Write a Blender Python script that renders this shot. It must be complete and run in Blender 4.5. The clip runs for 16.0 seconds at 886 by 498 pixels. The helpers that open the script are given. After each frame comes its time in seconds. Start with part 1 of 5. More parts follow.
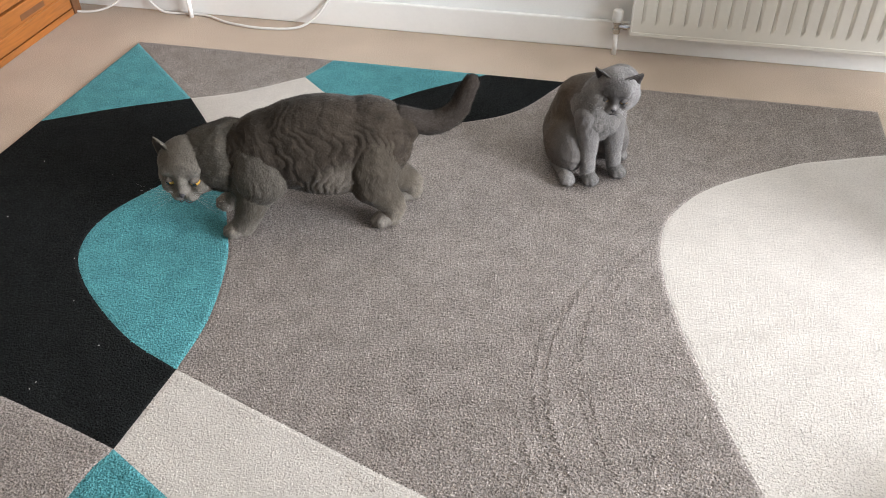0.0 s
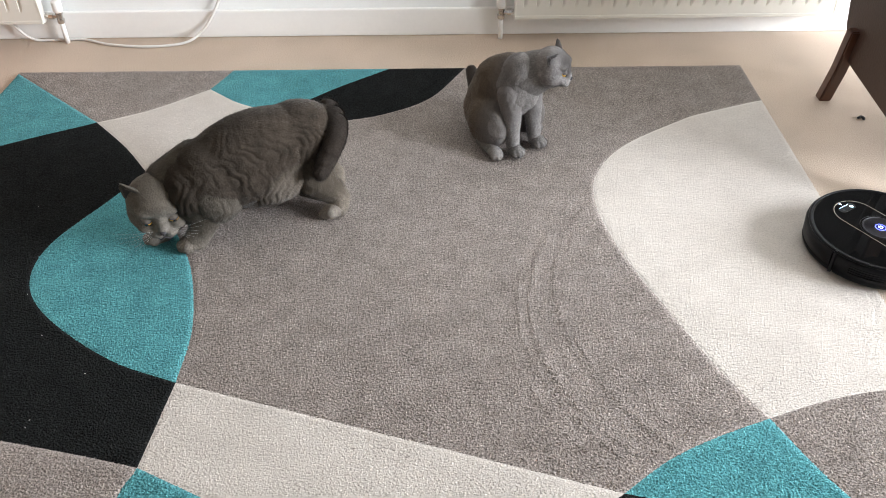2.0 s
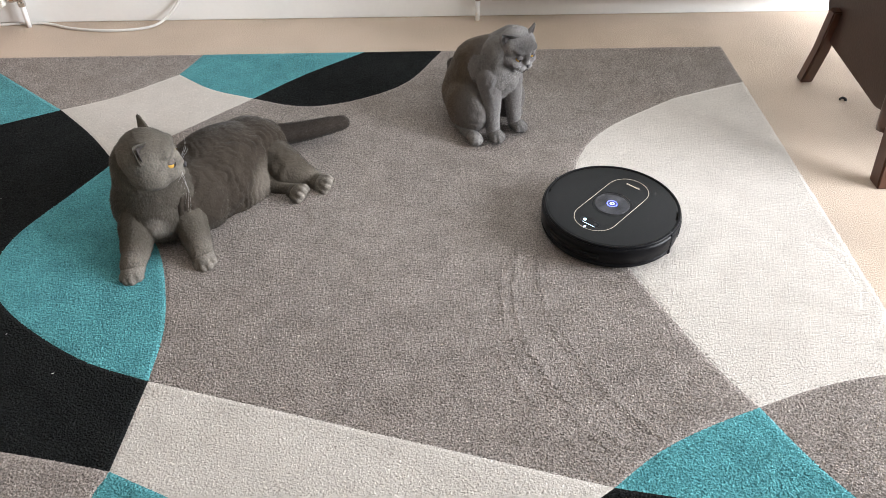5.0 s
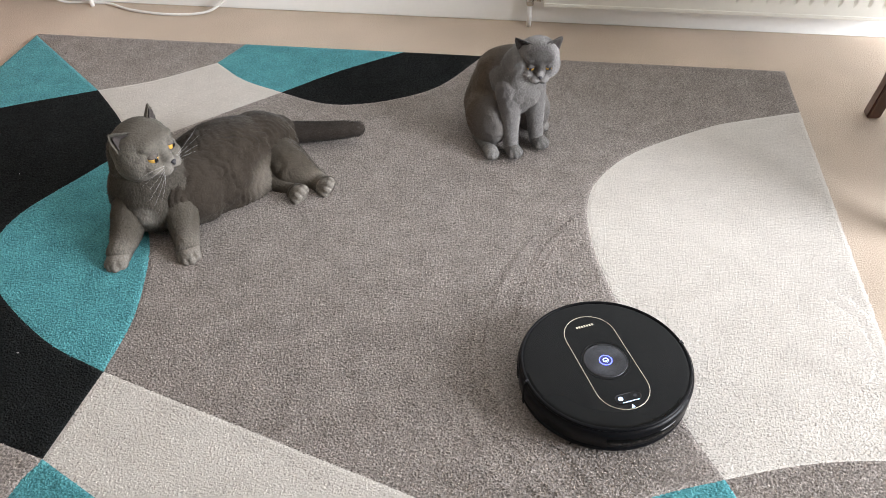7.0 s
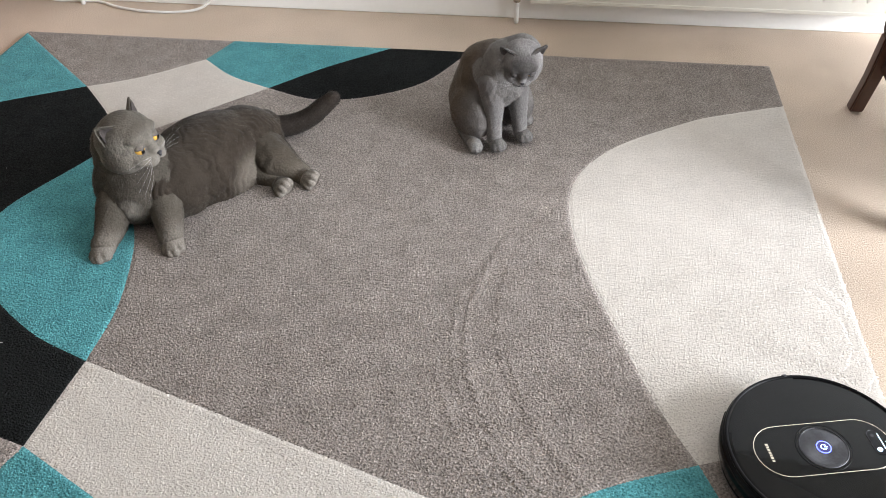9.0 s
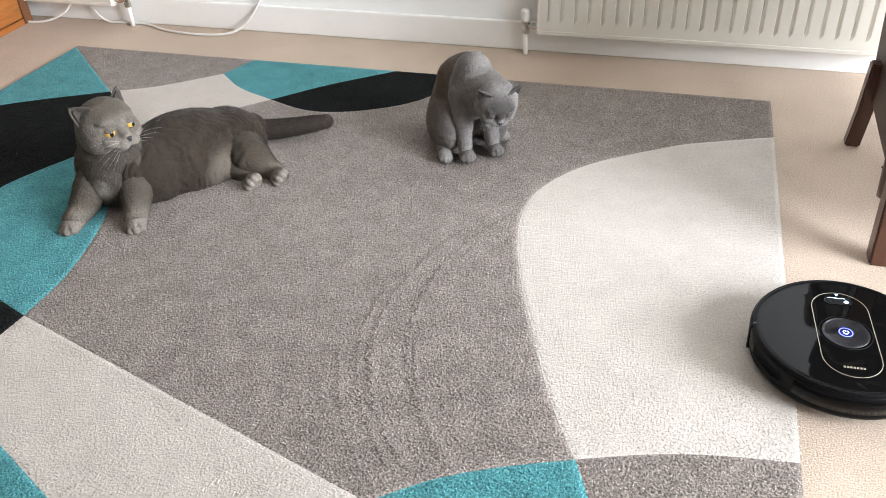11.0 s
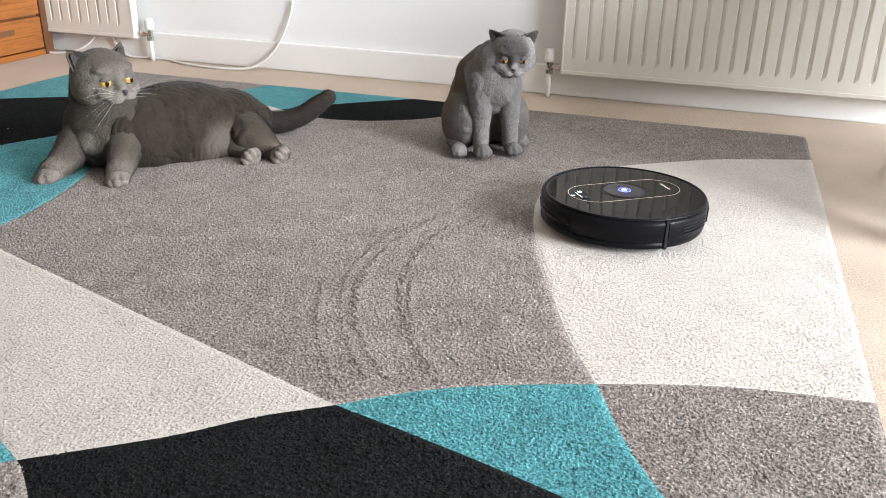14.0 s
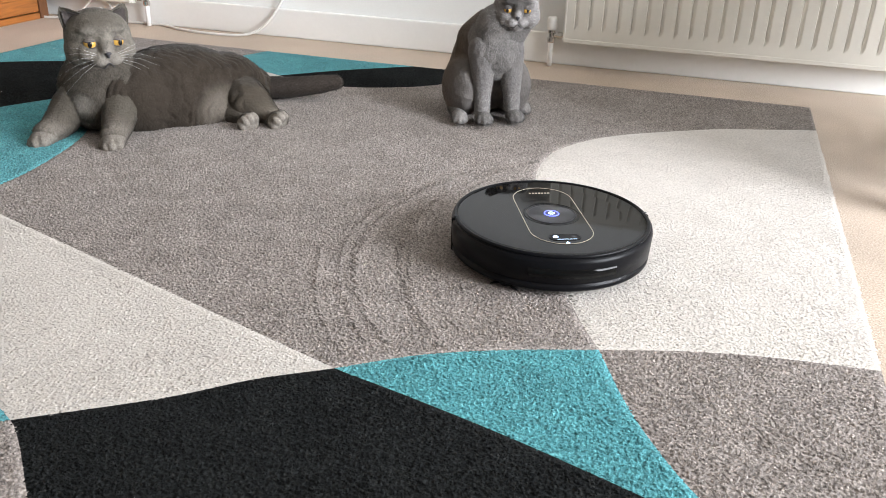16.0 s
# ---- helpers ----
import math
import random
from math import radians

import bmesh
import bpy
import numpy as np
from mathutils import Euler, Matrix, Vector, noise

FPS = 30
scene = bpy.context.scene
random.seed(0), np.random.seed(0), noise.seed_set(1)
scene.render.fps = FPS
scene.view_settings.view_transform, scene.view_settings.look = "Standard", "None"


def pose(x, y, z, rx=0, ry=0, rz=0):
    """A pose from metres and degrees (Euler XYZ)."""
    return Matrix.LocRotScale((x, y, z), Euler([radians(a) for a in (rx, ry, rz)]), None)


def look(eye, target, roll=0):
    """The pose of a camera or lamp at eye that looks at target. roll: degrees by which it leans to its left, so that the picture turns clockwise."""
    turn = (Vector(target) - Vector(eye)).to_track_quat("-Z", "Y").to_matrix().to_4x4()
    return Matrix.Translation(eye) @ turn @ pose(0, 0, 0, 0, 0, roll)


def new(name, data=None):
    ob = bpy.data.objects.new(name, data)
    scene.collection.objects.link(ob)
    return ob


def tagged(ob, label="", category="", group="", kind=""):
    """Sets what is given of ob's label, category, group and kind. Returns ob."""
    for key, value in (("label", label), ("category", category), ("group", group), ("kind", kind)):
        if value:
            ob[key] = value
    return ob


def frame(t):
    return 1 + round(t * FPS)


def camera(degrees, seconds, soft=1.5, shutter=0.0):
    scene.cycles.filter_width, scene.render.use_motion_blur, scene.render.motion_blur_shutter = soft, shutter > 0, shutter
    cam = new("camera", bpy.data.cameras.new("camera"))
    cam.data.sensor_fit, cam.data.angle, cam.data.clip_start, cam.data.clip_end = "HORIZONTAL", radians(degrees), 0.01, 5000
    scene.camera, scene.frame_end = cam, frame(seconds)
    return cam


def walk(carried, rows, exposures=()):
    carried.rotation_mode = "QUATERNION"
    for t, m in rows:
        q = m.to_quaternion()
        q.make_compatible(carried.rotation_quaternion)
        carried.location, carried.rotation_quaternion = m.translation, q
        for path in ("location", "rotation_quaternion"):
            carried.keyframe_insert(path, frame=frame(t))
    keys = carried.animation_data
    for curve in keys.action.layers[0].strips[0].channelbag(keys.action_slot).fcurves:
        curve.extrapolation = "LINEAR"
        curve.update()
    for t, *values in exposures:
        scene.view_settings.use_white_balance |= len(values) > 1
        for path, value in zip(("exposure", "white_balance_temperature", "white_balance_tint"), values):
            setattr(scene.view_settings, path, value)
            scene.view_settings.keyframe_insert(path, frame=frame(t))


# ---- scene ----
from mathutils.geometry import delaunay_2d_cdt

cam = camera(56.1, 16.0, soft=0.9)
PATH = [
    (0, (0.462, -1.47, 1.227), (0.078, 0.022, -0.048), -1.5),
    (0.5, (0.426, -1.53, 1.23), (0.135, -0.011, -0.038), -1.2),
    (1, (0.388, -1.607, 1.244), (0.187, -0.069, -0.019), -1.0),
    (1.5, (0.295, -1.624, 1.244), (0.198, -0.078, -0.021), -0.9),
    (2, (0.197, -1.619, 1.246), (0.196, -0.073, -0.022), -0.6),
    (2.5, (0.14, -1.627, 1.246), (0.226, -0.086, -0.028), 0.2),
    (3, (0.106, -1.622, 1.239), (0.259, -0.096, -0.044), 1.1),
    (3.5, (0.081, -1.615, 1.231), (0.261, -0.098, -0.06), 1.4),
    (4, (0.074, -1.61, 1.23), (0.244, -0.094, -0.063), 0.9),
    (6.5, (0.436, -1.482, 1.211), (0.265, 0.019, -0.099), -0.4),
    (7, (0.453, -1.465, 1.214), (0.247, 0.03, -0.098), -0.9),
    (7.5, (0.465, -1.465, 1.21), (0.246, 0.028, -0.102), -1.0),
    (8, (0.471, -1.476, 1.209), (0.249, 0.018, -0.101), -1.0),
    (8.5, (0.482, -1.485, 1.206), (0.266, 0.011, -0.103), -0.9),
    (9, (0.5, -1.487, 1.203), (0.289, 0.013, -0.103), -1.1),
    (11.5, (0.92, -1.532, 0.937), (0.385, 0.079, -0.121), -2.6),
    (12, (0.912, -1.518, 0.709), (0.364, 0.16, -0.231), -2.0),
    (12.5, (0.917, -1.541, 0.609), (0.37, 0.177, -0.256), -0.9),
    (13, (0.923, -1.554, 0.606), (0.375, 0.187, -0.213), 0.1),
    (13.5, (0.902, -1.564, 0.603), (0.349, 0.184, -0.197), 0.8),
    (14, (0.895, -1.57, 0.6), (0.334, 0.177, -0.194), 1.2),
    (14.5, (0.894, -1.573, 0.598), (0.328, 0.171, -0.201), 1.4),
    (15, (0.889, -1.57, 0.591), (0.328, 0.17, -0.219), 1.7),
    (15.5, (0.887, -1.565, 0.584), (0.334, 0.17, -0.244), 1.8),
    (16, (0.887, -1.561, 0.577), (0.341, 0.166, -0.271), 1.8),
]
walk(cam, [(t, look(eye, target, roll)) for t, eye, target, roll in PATH],
     exposures=[(0, 0.0), (4.0, 0.0), (6.5, -0.12), (9.0, -0.12), (11.5, 0.0), (16, -0.03)])

# ---- light ----
world = bpy.data.worlds.new("sky")
scene.world = world
world.use_nodes = True
sky = world.node_tree.nodes.new("ShaderNodeTexSky")
sky.sky_type, sky.sun_disc, sky.sun_elevation, sky.sun_rotation = "NISHITA", False, radians(38), radians(340)
world.node_tree.nodes["Background"].inputs["Strength"].default_value = 0.12
world.node_tree.links.new(sky.outputs[0], world.node_tree.nodes["Background"].inputs["Color"])


def area_lamp(name, eye, target, w, h, power, colour, spread=180):
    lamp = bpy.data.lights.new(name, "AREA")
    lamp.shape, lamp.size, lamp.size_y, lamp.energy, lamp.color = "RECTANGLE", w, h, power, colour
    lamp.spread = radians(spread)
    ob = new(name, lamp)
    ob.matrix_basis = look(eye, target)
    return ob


# east: daylight from the right, unseen window; south: weak frontal fill, added
area_lamp("daylight_east", (4.30, -0.80, 1.38), (1.0, 0.95, 1.12), 2.4, 1.8, 254, (0.885, 0.92, 0.98), 104)
area_lamp("daylight_south", (-0.2, -3.18, 1.5), (-0.2, 0.0, 1.2), 2.2, 1.1, 3, (0.98, 0.97, 1.0))

# ---- materials ----


def material(name, colour, rough=0.6, metal=0.0, grain=0.0, scale=60.0, bump=0.0, blotch=0.0, blotch_scale=4.0, coat=0.0,
             emit=0.0, sheen=0.0, spec=0.5, stretch=None, second=None, distort=0.0):
    """A surface with variation at two scales: fine grain (with relief) and broad blotches."""
    m = bpy.data.materials.new(name)
    m.use_nodes = True
    nt = m.node_tree
    b = nt.nodes["Principled BSDF"]
    b.inputs["Roughness"].default_value, b.inputs["Metallic"].default_value = rough, metal
    b.inputs["Coat Weight"].default_value, b.inputs["Specular IOR Level"].default_value = coat, spec
    b.inputs["Sheen Weight"].default_value = sheen
    b.inputs["Sheen Roughness"].default_value = 0.35
    b.inputs["Base Color"].default_value = (*colour, 1)
    if emit:
        b.inputs["Emission Color"].default_value, b.inputs["Emission Strength"].default_value = (*colour, 1), emit
    if not (grain or bump or blotch):
        return m
    tc = nt.nodes.new("ShaderNodeTexCoord")
    mp = nt.nodes.new("ShaderNodeMapping")
    mp.inputs["Scale"].default_value = stretch or (1, 1, 1)
    nt.links.new(tc.outputs["Object"], mp.inputs["Vector"])
    fine, broad = nt.nodes.new("ShaderNodeTexNoise"), nt.nodes.new("ShaderNodeTexNoise")
    for n, s, d in ((fine, scale, 3.0), (broad, blotch_scale, 4.0)):
        n.inputs["Scale"].default_value, n.inputs["Detail"].default_value, n.inputs["Distortion"].default_value = s, d, distort
        nt.links.new(mp.outputs[0], n.inputs["Vector"])
    last = None
    for n, amount in ((fine, grain), (broad, blotch)):
        ramp = nt.nodes.new("ShaderNodeMapRange")
        ramp.inputs["From Min"].default_value, ramp.inputs["From Max"].default_value = 0.3, 0.7
        ramp.inputs["To Min"].default_value, ramp.inputs["To Max"].default_value = 1 - amount, 1 + amount
        nt.links.new(n.outputs["Fac"], ramp.inputs["Value"])
        if last is None:
            last = ramp.outputs[0]
        else:
            mul = nt.nodes.new("ShaderNodeMath")
            mul.operation = "MULTIPLY"
            nt.links.new(last, mul.inputs[0])
            nt.links.new(ramp.outputs[0], mul.inputs[1])
            last = mul.outputs[0]
    base = nt.nodes.new("ShaderNodeMix")
    base.data_type = "RGBA"
    base.inputs["A"].default_value, base.inputs["B"].default_value = (*colour, 1), (*(second or colour), 1)
    nt.links.new(fine.outputs["Fac"], base.inputs["Factor"])
    scale_node = nt.nodes.new("ShaderNodeVectorMath")
    scale_node.operation = "SCALE"
    nt.links.new(base.outputs["Result"], scale_node.inputs[0])
    nt.links.new(last, scale_node.inputs["Scale"])
    nt.links.new(scale_node.outputs[0], b.inputs["Base Color"])
    if bump:
        bp = nt.nodes.new("ShaderNodeBump")
        bp.inputs["Strength"].default_value, bp.inputs["Distance"].default_value = bump, 0.004
        nt.links.new(fine.outputs["Fac"], bp.inputs["Height"])
        nt.links.new(bp.outputs[0], b.inputs["Normal"])
    return m


PILE = dict(rough=1.0, spec=0.05, grain=0.37, scale=240, bump=0.6, blotch=0.11, blotch_scale=20, sheen=0.08)
M_GREY = material("pile_grey", (0.208, 0.181, 0.165), second=(0.357, 0.319, 0.296), **PILE)
M_TEAL = material("pile_teal", (0.078, 0.268, 0.297), second=(0.112, 0.340, 0.372), **PILE)
M_BLACK = material("pile_black", (0.009, 0.0097, 0.0097), second=(0.022, 0.0235, 0.024), **dict(PILE, sheen=0.0))
M_CREAM = material("pile_cream", (0.485, 0.450, 0.412), second=(0.54, 0.505, 0.468), **dict(PILE, grain=0.06, blotch=0.04, bump=0.3))
M_CARPET = material("carpet_beige", (0.465, 0.372, 0.290), second=(0.54, 0.45, 0.37), **dict(PILE, grain=0.22, blotch=0.11, blotch_scale=4, scale=300))
M_WALL = material("wall_paint", (0.865, 0.88, 0.875), rough=0.85, grain=0.015, scale=180, bump=0.06, blotch=0.02, blotch_scale=2)
M_SKIRT = material("skirting_gloss", (0.87, 0.868, 0.85), rough=0.5, grain=0.01, scale=90, bump=0.03, blotch=0.02)
# unseen walls kept dark and warm to cut and tint the bounced light
M_WALLBACK = material("bounce_toned_wall", (0.37, 0.305, 0.235), rough=0.85, grain=0.02, scale=180, bump=0.06, blotch=0.03, blotch_scale=2)
# unseen ceiling greyed below white so that less light bounces down
M_CEIL = material("bounce_toned_ceiling", (0.57, 0.55, 0.51), rough=0.9, grain=0.02, scale=60, bump=0.1, blotch=0.02)
M_RAD = material("radiator_enamel", (0.70, 0.68, 0.615), rough=0.32, grain=0.008, scale=70, bump=0.02, blotch=0.015)
M_PLASTIC = material("white_plastic", (0.80, 0.79, 0.76), rough=0.4, grain=0.02, scale=120, blotch=0.03)
M_CHROME = material("chrome", (0.62, 0.60, 0.57), rough=0.18, metal=1.0, grain=0.05, scale=150, blotch=0.05)
M_CABLE = material("cable_sheath", (0.74, 0.73, 0.70), rough=0.45, grain=0.02, scale=100, blotch=0.03)
M_PINE = material("varnished_pine", (0.42, 0.155, 0.035), second=(0.22, 0.07, 0.015), rough=0.32, grain=0.35, scale=16, bump=0.08,
                  blotch=0.15, blotch_scale=3, stretch=(2.5, 0.35, 5.0), distort=1.6, coat=0.2)
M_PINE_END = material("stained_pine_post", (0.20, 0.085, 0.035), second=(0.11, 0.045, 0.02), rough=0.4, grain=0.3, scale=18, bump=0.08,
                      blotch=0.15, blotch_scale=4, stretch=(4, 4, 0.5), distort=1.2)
M_DARKWOOD = material("mahogany", (0.085, 0.030, 0.014), second=(0.045, 0.016, 0.008), rough=0.36, grain=0.3, scale=22, bump=0.05,
                      blotch=0.2, blotch_scale=5, stretch=(3, 3, 0.4), distort=1.0, coat=0.15)
M_LEATHER = material("brown_leather", (0.050, 0.022, 0.013), second=(0.035, 0.015, 0.009), rough=0.45, grain=0.2, scale=160, bump=0.15,
                     blotch=0.12, blotch_scale=5)
M_BODY = material("robot_plastic", (0.005, 0.005, 0.006), rough=0.32, spec=0.10, grain=0.15, scale=700, bump=0.05, blotch=0.1)
M_BODYDARK = material("robot_matt", (0.006, 0.006, 0.007), rough=0.6, spec=0.2, grain=0.1, scale=500, bump=0.05)
M_GLASS = material("robot_glass_top", (0.004, 0.004, 0.004), rough=0.04, spec=0.12)
M_GOLD = material("champagne_trim", (0.58, 0.52, 0.42), rough=0.35, metal=0.8, grain=0.05, scale=300)
M_BRUSHED = material("brushed_metal", (0.055, 0.055, 0.06), rough=0.3, metal=1.0, grain=0.2, scale=400, blotch=0.3, blotch_scale=30)
brushed = M_BRUSHED.node_tree
turned = brushed.nodes.new("ShaderNodeTangent")
turned.direction_type, turned.axis = "RADIAL", "Z"
brushed.nodes["Principled BSDF"].inputs["Anisotropic"].default_value = 0.9
brushed.links.new(turned.outputs[0], brushed.nodes["Principled BSDF"].inputs["Tangent"])
M_BLUE = material("blue_light", (0.10, 0.13, 1.0), emit=4.0)
M_CYAN = material("pale_blue_light", (0.55, 0.75, 1.0), emit=3.0)
M_BLUEDARK = material("button_backlight", (0.015, 0.015, 0.09), rough=0.2, emit=0.6)
M_PATTERN = material("cushion_black", (0.02, 0.02, 0.02), rough=0.9, grain=0.2, scale=200, bump=0.3)
M_PATTERN_W = material("cushion_white", (0.75, 0.73, 0.70), rough=0.9, grain=0.1, scale=200, bump=0.3)
M_GLASSPANE = material("window_glass", (1, 1, 1), rough=0.0)
M_GLASSPANE.node_tree.nodes["Principled BSDF"].inputs["Transmission Weight"].default_value = 1.0
M_LAWN = material("lawn", (0.06, 0.10, 0.03), second=(0.09, 0.13, 0.04), rough=1.0, grain=0.4, scale=30, blotch=0.3, blotch_scale=0.5)

# ---- mesh helpers ----


def part(name, bm, mat, parent=None, label="", m=None, smooth=False):
    """Links a bmesh as one mesh object under a thing or a part."""
    me = bpy.data.meshes.new(name)
    bmesh.ops.recalc_face_normals(bm, faces=bm.faces)
    bm.to_mesh(me)
    bm.free()
    me.materials.append(mat)
    if smooth:
        me.polygons.foreach_set("use_smooth", [True] * len(me.polygons))
    ob = new(name, me)
    if parent:
        ob.parent = parent
    if m:
        ob.matrix_basis = m
    if label:
        ob["label"] = label
    return ob


def empty(name, m, label, category, group="", kind=""):
    ob = new(name)
    ob.matrix_basis = m
    return tagged(ob, label, category, group, kind)


def box(x0, x1, y0, y1, z0, z1, bevel=0.0, segs=2, bm=None):
    bm2 = bmesh.new()
    bmesh.ops.create_cube(bm2, size=1)
    for v in bm2.verts:
        v.co = Vector(((x0 + x1) / 2 + v.co.x * (x1 - x0), (y0 + y1) / 2 + v.co.y * (y1 - y0), (z0 + z1) / 2 + v.co.z * (z1 - z0)))
    if bevel:
        bmesh.ops.bevel(bm2, geom=bm2.edges[:], offset=bevel, segments=segs, affect="EDGES", profile=0.6)
    if bm is None:
        return bm2
    me = bpy.data.meshes.new("tmp")
    bm2.to_mesh(me)
    bm2.free()
    bm.from_mesh(me)
    bpy.data.meshes.remove(me)
    return bm


def lathe(profile, segs=48, start=0.0, end=360.0):
    """Turns a profile of (r, z) about z."""
    bm = bmesh.new()
    full = abs(end - start) >= 360
    n = segs if full else segs + 1
    rings = []
    for r, z in profile:
        if r < 1e-6:
            rings.append([bm.verts.new((0, 0, z))] * n)
        else:
            rings.append([bm.verts.new((r * math.cos(a), r * math.sin(a), z)) for a in (radians(start + (end - start) * i / segs) for i in range(n))])
    for a, b in zip(rings, rings[1:]):
        for i in range(segs):
            j = (i + 1) % n
            vs = []
            for v in (a[i], a[j], b[j], b[i]):
                if v not in vs:
                    vs.append(v)
            if len(vs) > 2:
                bm.faces.new(vs)
    return bm


def spline(points, n=8, closed=False):
    """Catmull-Rom through points (any dimension)."""
    p = [np.array(q, float) for q in points]
    out, k = [], len(p)
    for i in range(k if closed else k - 1):
        if closed:
            a, b, c, d = (p[(i + o) % k] for o in (-1, 0, 1, 2))
        else:
            b, c = p[i], p[i + 1]
            a = p[i - 1] if i else 2 * b - c
            d = p[i + 2] if i + 2 < k else 2 * c - b
        for s in range(n):
            t = s / n
            out.append(0.5 * (2 * b + (c - a) * t + (2 * a - 5 * b + 4 * c - d) * t * t + (3 * b - a - 3 * c + d) * t ** 3))
    if not closed:
        out.append(p[-1])
    return out


def tube(points, radius, segs=10, closed=False, flat=1.0, bm=None, cap=True):
    """A tube along 3D points; radius a number or one per point."""
    bm = bm or bmesh.new()
    pts = [Vector(p) for p in points]
    n, rings, up = len(pts), [], Vector((0.013, 0.021, 1)).normalized()
    for i, p in enumerate(pts):
        d = (pts[(i + 1) % n] - pts[i - 1]) if closed else (pts[min(i + 1, n - 1)] - pts[max(i - 1, 0)])
        d.normalize()
        side = d.cross(up)
        if side.length < 0.05:
            side = d.cross(Vector((1, 0, 0)))
        side.normalize()
        over = side.cross(d).normalized()
        r = radius[i] if isinstance(radius, (list, tuple)) else radius
        rings.append([bm.verts.new(p + side * r * math.cos(a) + over * r * flat * math.sin(a)) for a in (2 * math.pi * k / segs for k in range(segs))])
    for i in range(n if closed else n - 1):
        a, b = rings[i], rings[(i + 1) % n]
        for k in range(segs):
            bm.faces.new((a[k], a[(k + 1) % segs], b[(k + 1) % segs], b[k]))
    if cap and not closed:
        bm.faces.new(rings[0])
        bm.faces.new(rings[-1])
    return bm


def prism(outline, z0, z1):
    """A flat outline (x, y) made solid between two heights."""
    bm = bmesh.new()
    top = [bm.verts.new((x, y, z1)) for x, y in outline]
    low = [bm.verts.new((x, y, z0)) for x, y in outline]
    bm.faces.new(top)
    bm.faces.new(low[::-1])
    for i in range(len(outline)):
        j = (i + 1) % len(outline)
        bm.faces.new((low[i], low[j], top[j], top[i]))
    return bm


# ---- the room ----
X0, X1, Y0, Y1, HIGH = -1.95, 4.60, -3.25, 1.078, 2.40
tagged(part("floor", box(X0 - 0.1, X1 + 0.1, Y0 - 0.1, Y1 + 0.1, -0.05, 0.0), M_CARPET), "beige fitted carpet with a short looped pile", "carpet", kind="structure")
tagged(part("ceiling", box(X0 - 0.1, X1 + 0.1, Y0 - 0.1, Y1 + 0.1, HIGH, HIGH + 0.1), M_CEIL), "unseen plain ceiling, toned down for less bounced light", "ceiling", kind="structure")
tagged(part("wall_north", box(X0 - 0.1, X1 + 0.1, Y1, Y1 + 0.12, 0, HIGH), M_WALL), "off-white painted wall behind the radiators", "wall", kind="structure")
tagged(part("wall_west", box(X0 - 0.12, X0, Y0, Y1, 0, HIGH), M_WALLBACK), "unseen side wall, toned dark and warm for the bounced light", "wall", kind="structure")


def wall_with_hole(name, axis, at, thick, lo, hi, a0, a1, z0, z1):
    bm = bmesh.new()
    for u0, u1, w0, w1 in ((lo, a0, 0, HIGH), (a1, hi, 0, HIGH), (a0, a1, 0, z0), (a0, a1, z1, HIGH)):
        if w1 - w0 < 0.01:
            continue
        if axis == "x":
            box(at, at + thick, u0, u1, w0, w1, bm=bm)
        else:
            box(u0, u1, at, at + thick, w0, w1, bm=bm)
    return tagged(part(name, bm, M_WALLBACK), "unseen wall with a window opening, toned dark and warm for the bounced light", "wall", kind="structure")


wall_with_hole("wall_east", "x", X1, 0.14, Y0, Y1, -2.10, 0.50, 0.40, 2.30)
# south opening and its window are unseen, added to carry the fill lamp
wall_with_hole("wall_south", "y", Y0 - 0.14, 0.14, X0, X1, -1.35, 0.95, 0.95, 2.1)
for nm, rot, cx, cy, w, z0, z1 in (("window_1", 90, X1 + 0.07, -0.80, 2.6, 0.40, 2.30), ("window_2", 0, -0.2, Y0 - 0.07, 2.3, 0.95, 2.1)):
    win = empty(nm, pose(cx, cy, 0, 0, 0, rot), "white framed double window with clear panes, out of view", "window", kind="structure")
    bm = bmesh.new()
    for a, b, c, d in ((-w / 2, w / 2, z0, z0 + 0.06), (-w / 2, w / 2, z1 - 0.06, z1), (-w / 2, -w / 2 + 0.06, z0 + 0.06, z1 - 0.06),
                       (w / 2 - 0.06, w / 2, z0 + 0.06, z1 - 0.06), (-0.04, 0.04, z0 + 0.06, z1 - 0.06)):
        box(a, b, -0.03, 0.03, c, d, bm=bm)
    part("window_frame", bm, M_PLASTIC, win)
    for s in (-1, 1):
        pane = part("pane", box(min(s * 0.04, s * (w / 2 - 0.06)), max(s * 0.04, s * (w / 2 - 0.06)), -0.006, 0.006, z0 + 0.06, z1 - 0.06), M_GLASSPANE, win)
        pane.visible_shadow = False

# ground outside
tagged(part("ground", box(-60, 60, -60, 60, -0.30, -0.16), M_LAWN), "green lawn outside the windows", "lawn", kind="structure")


def skirting(name, x0, x1, y0, y1):
    """A painted board with a rounded top along a wall."""
    bm = bmesh.new()
    box(x0, x1, y0, y1, 0, 0.096, 0.006, 4, bm)
    tagged(part(name, bm, M_SKIRT), "white gloss skirting board along the wall", "skirting", kind="structure")


skirting("baseboard_north", X0 + 0.016, X1 - 0.016, Y1 - 0.016, Y1 - 0.0005)
skirting("baseboard_west", X0 + 0.0005, X0 + 0.016, Y0, Y1 - 0.0005)

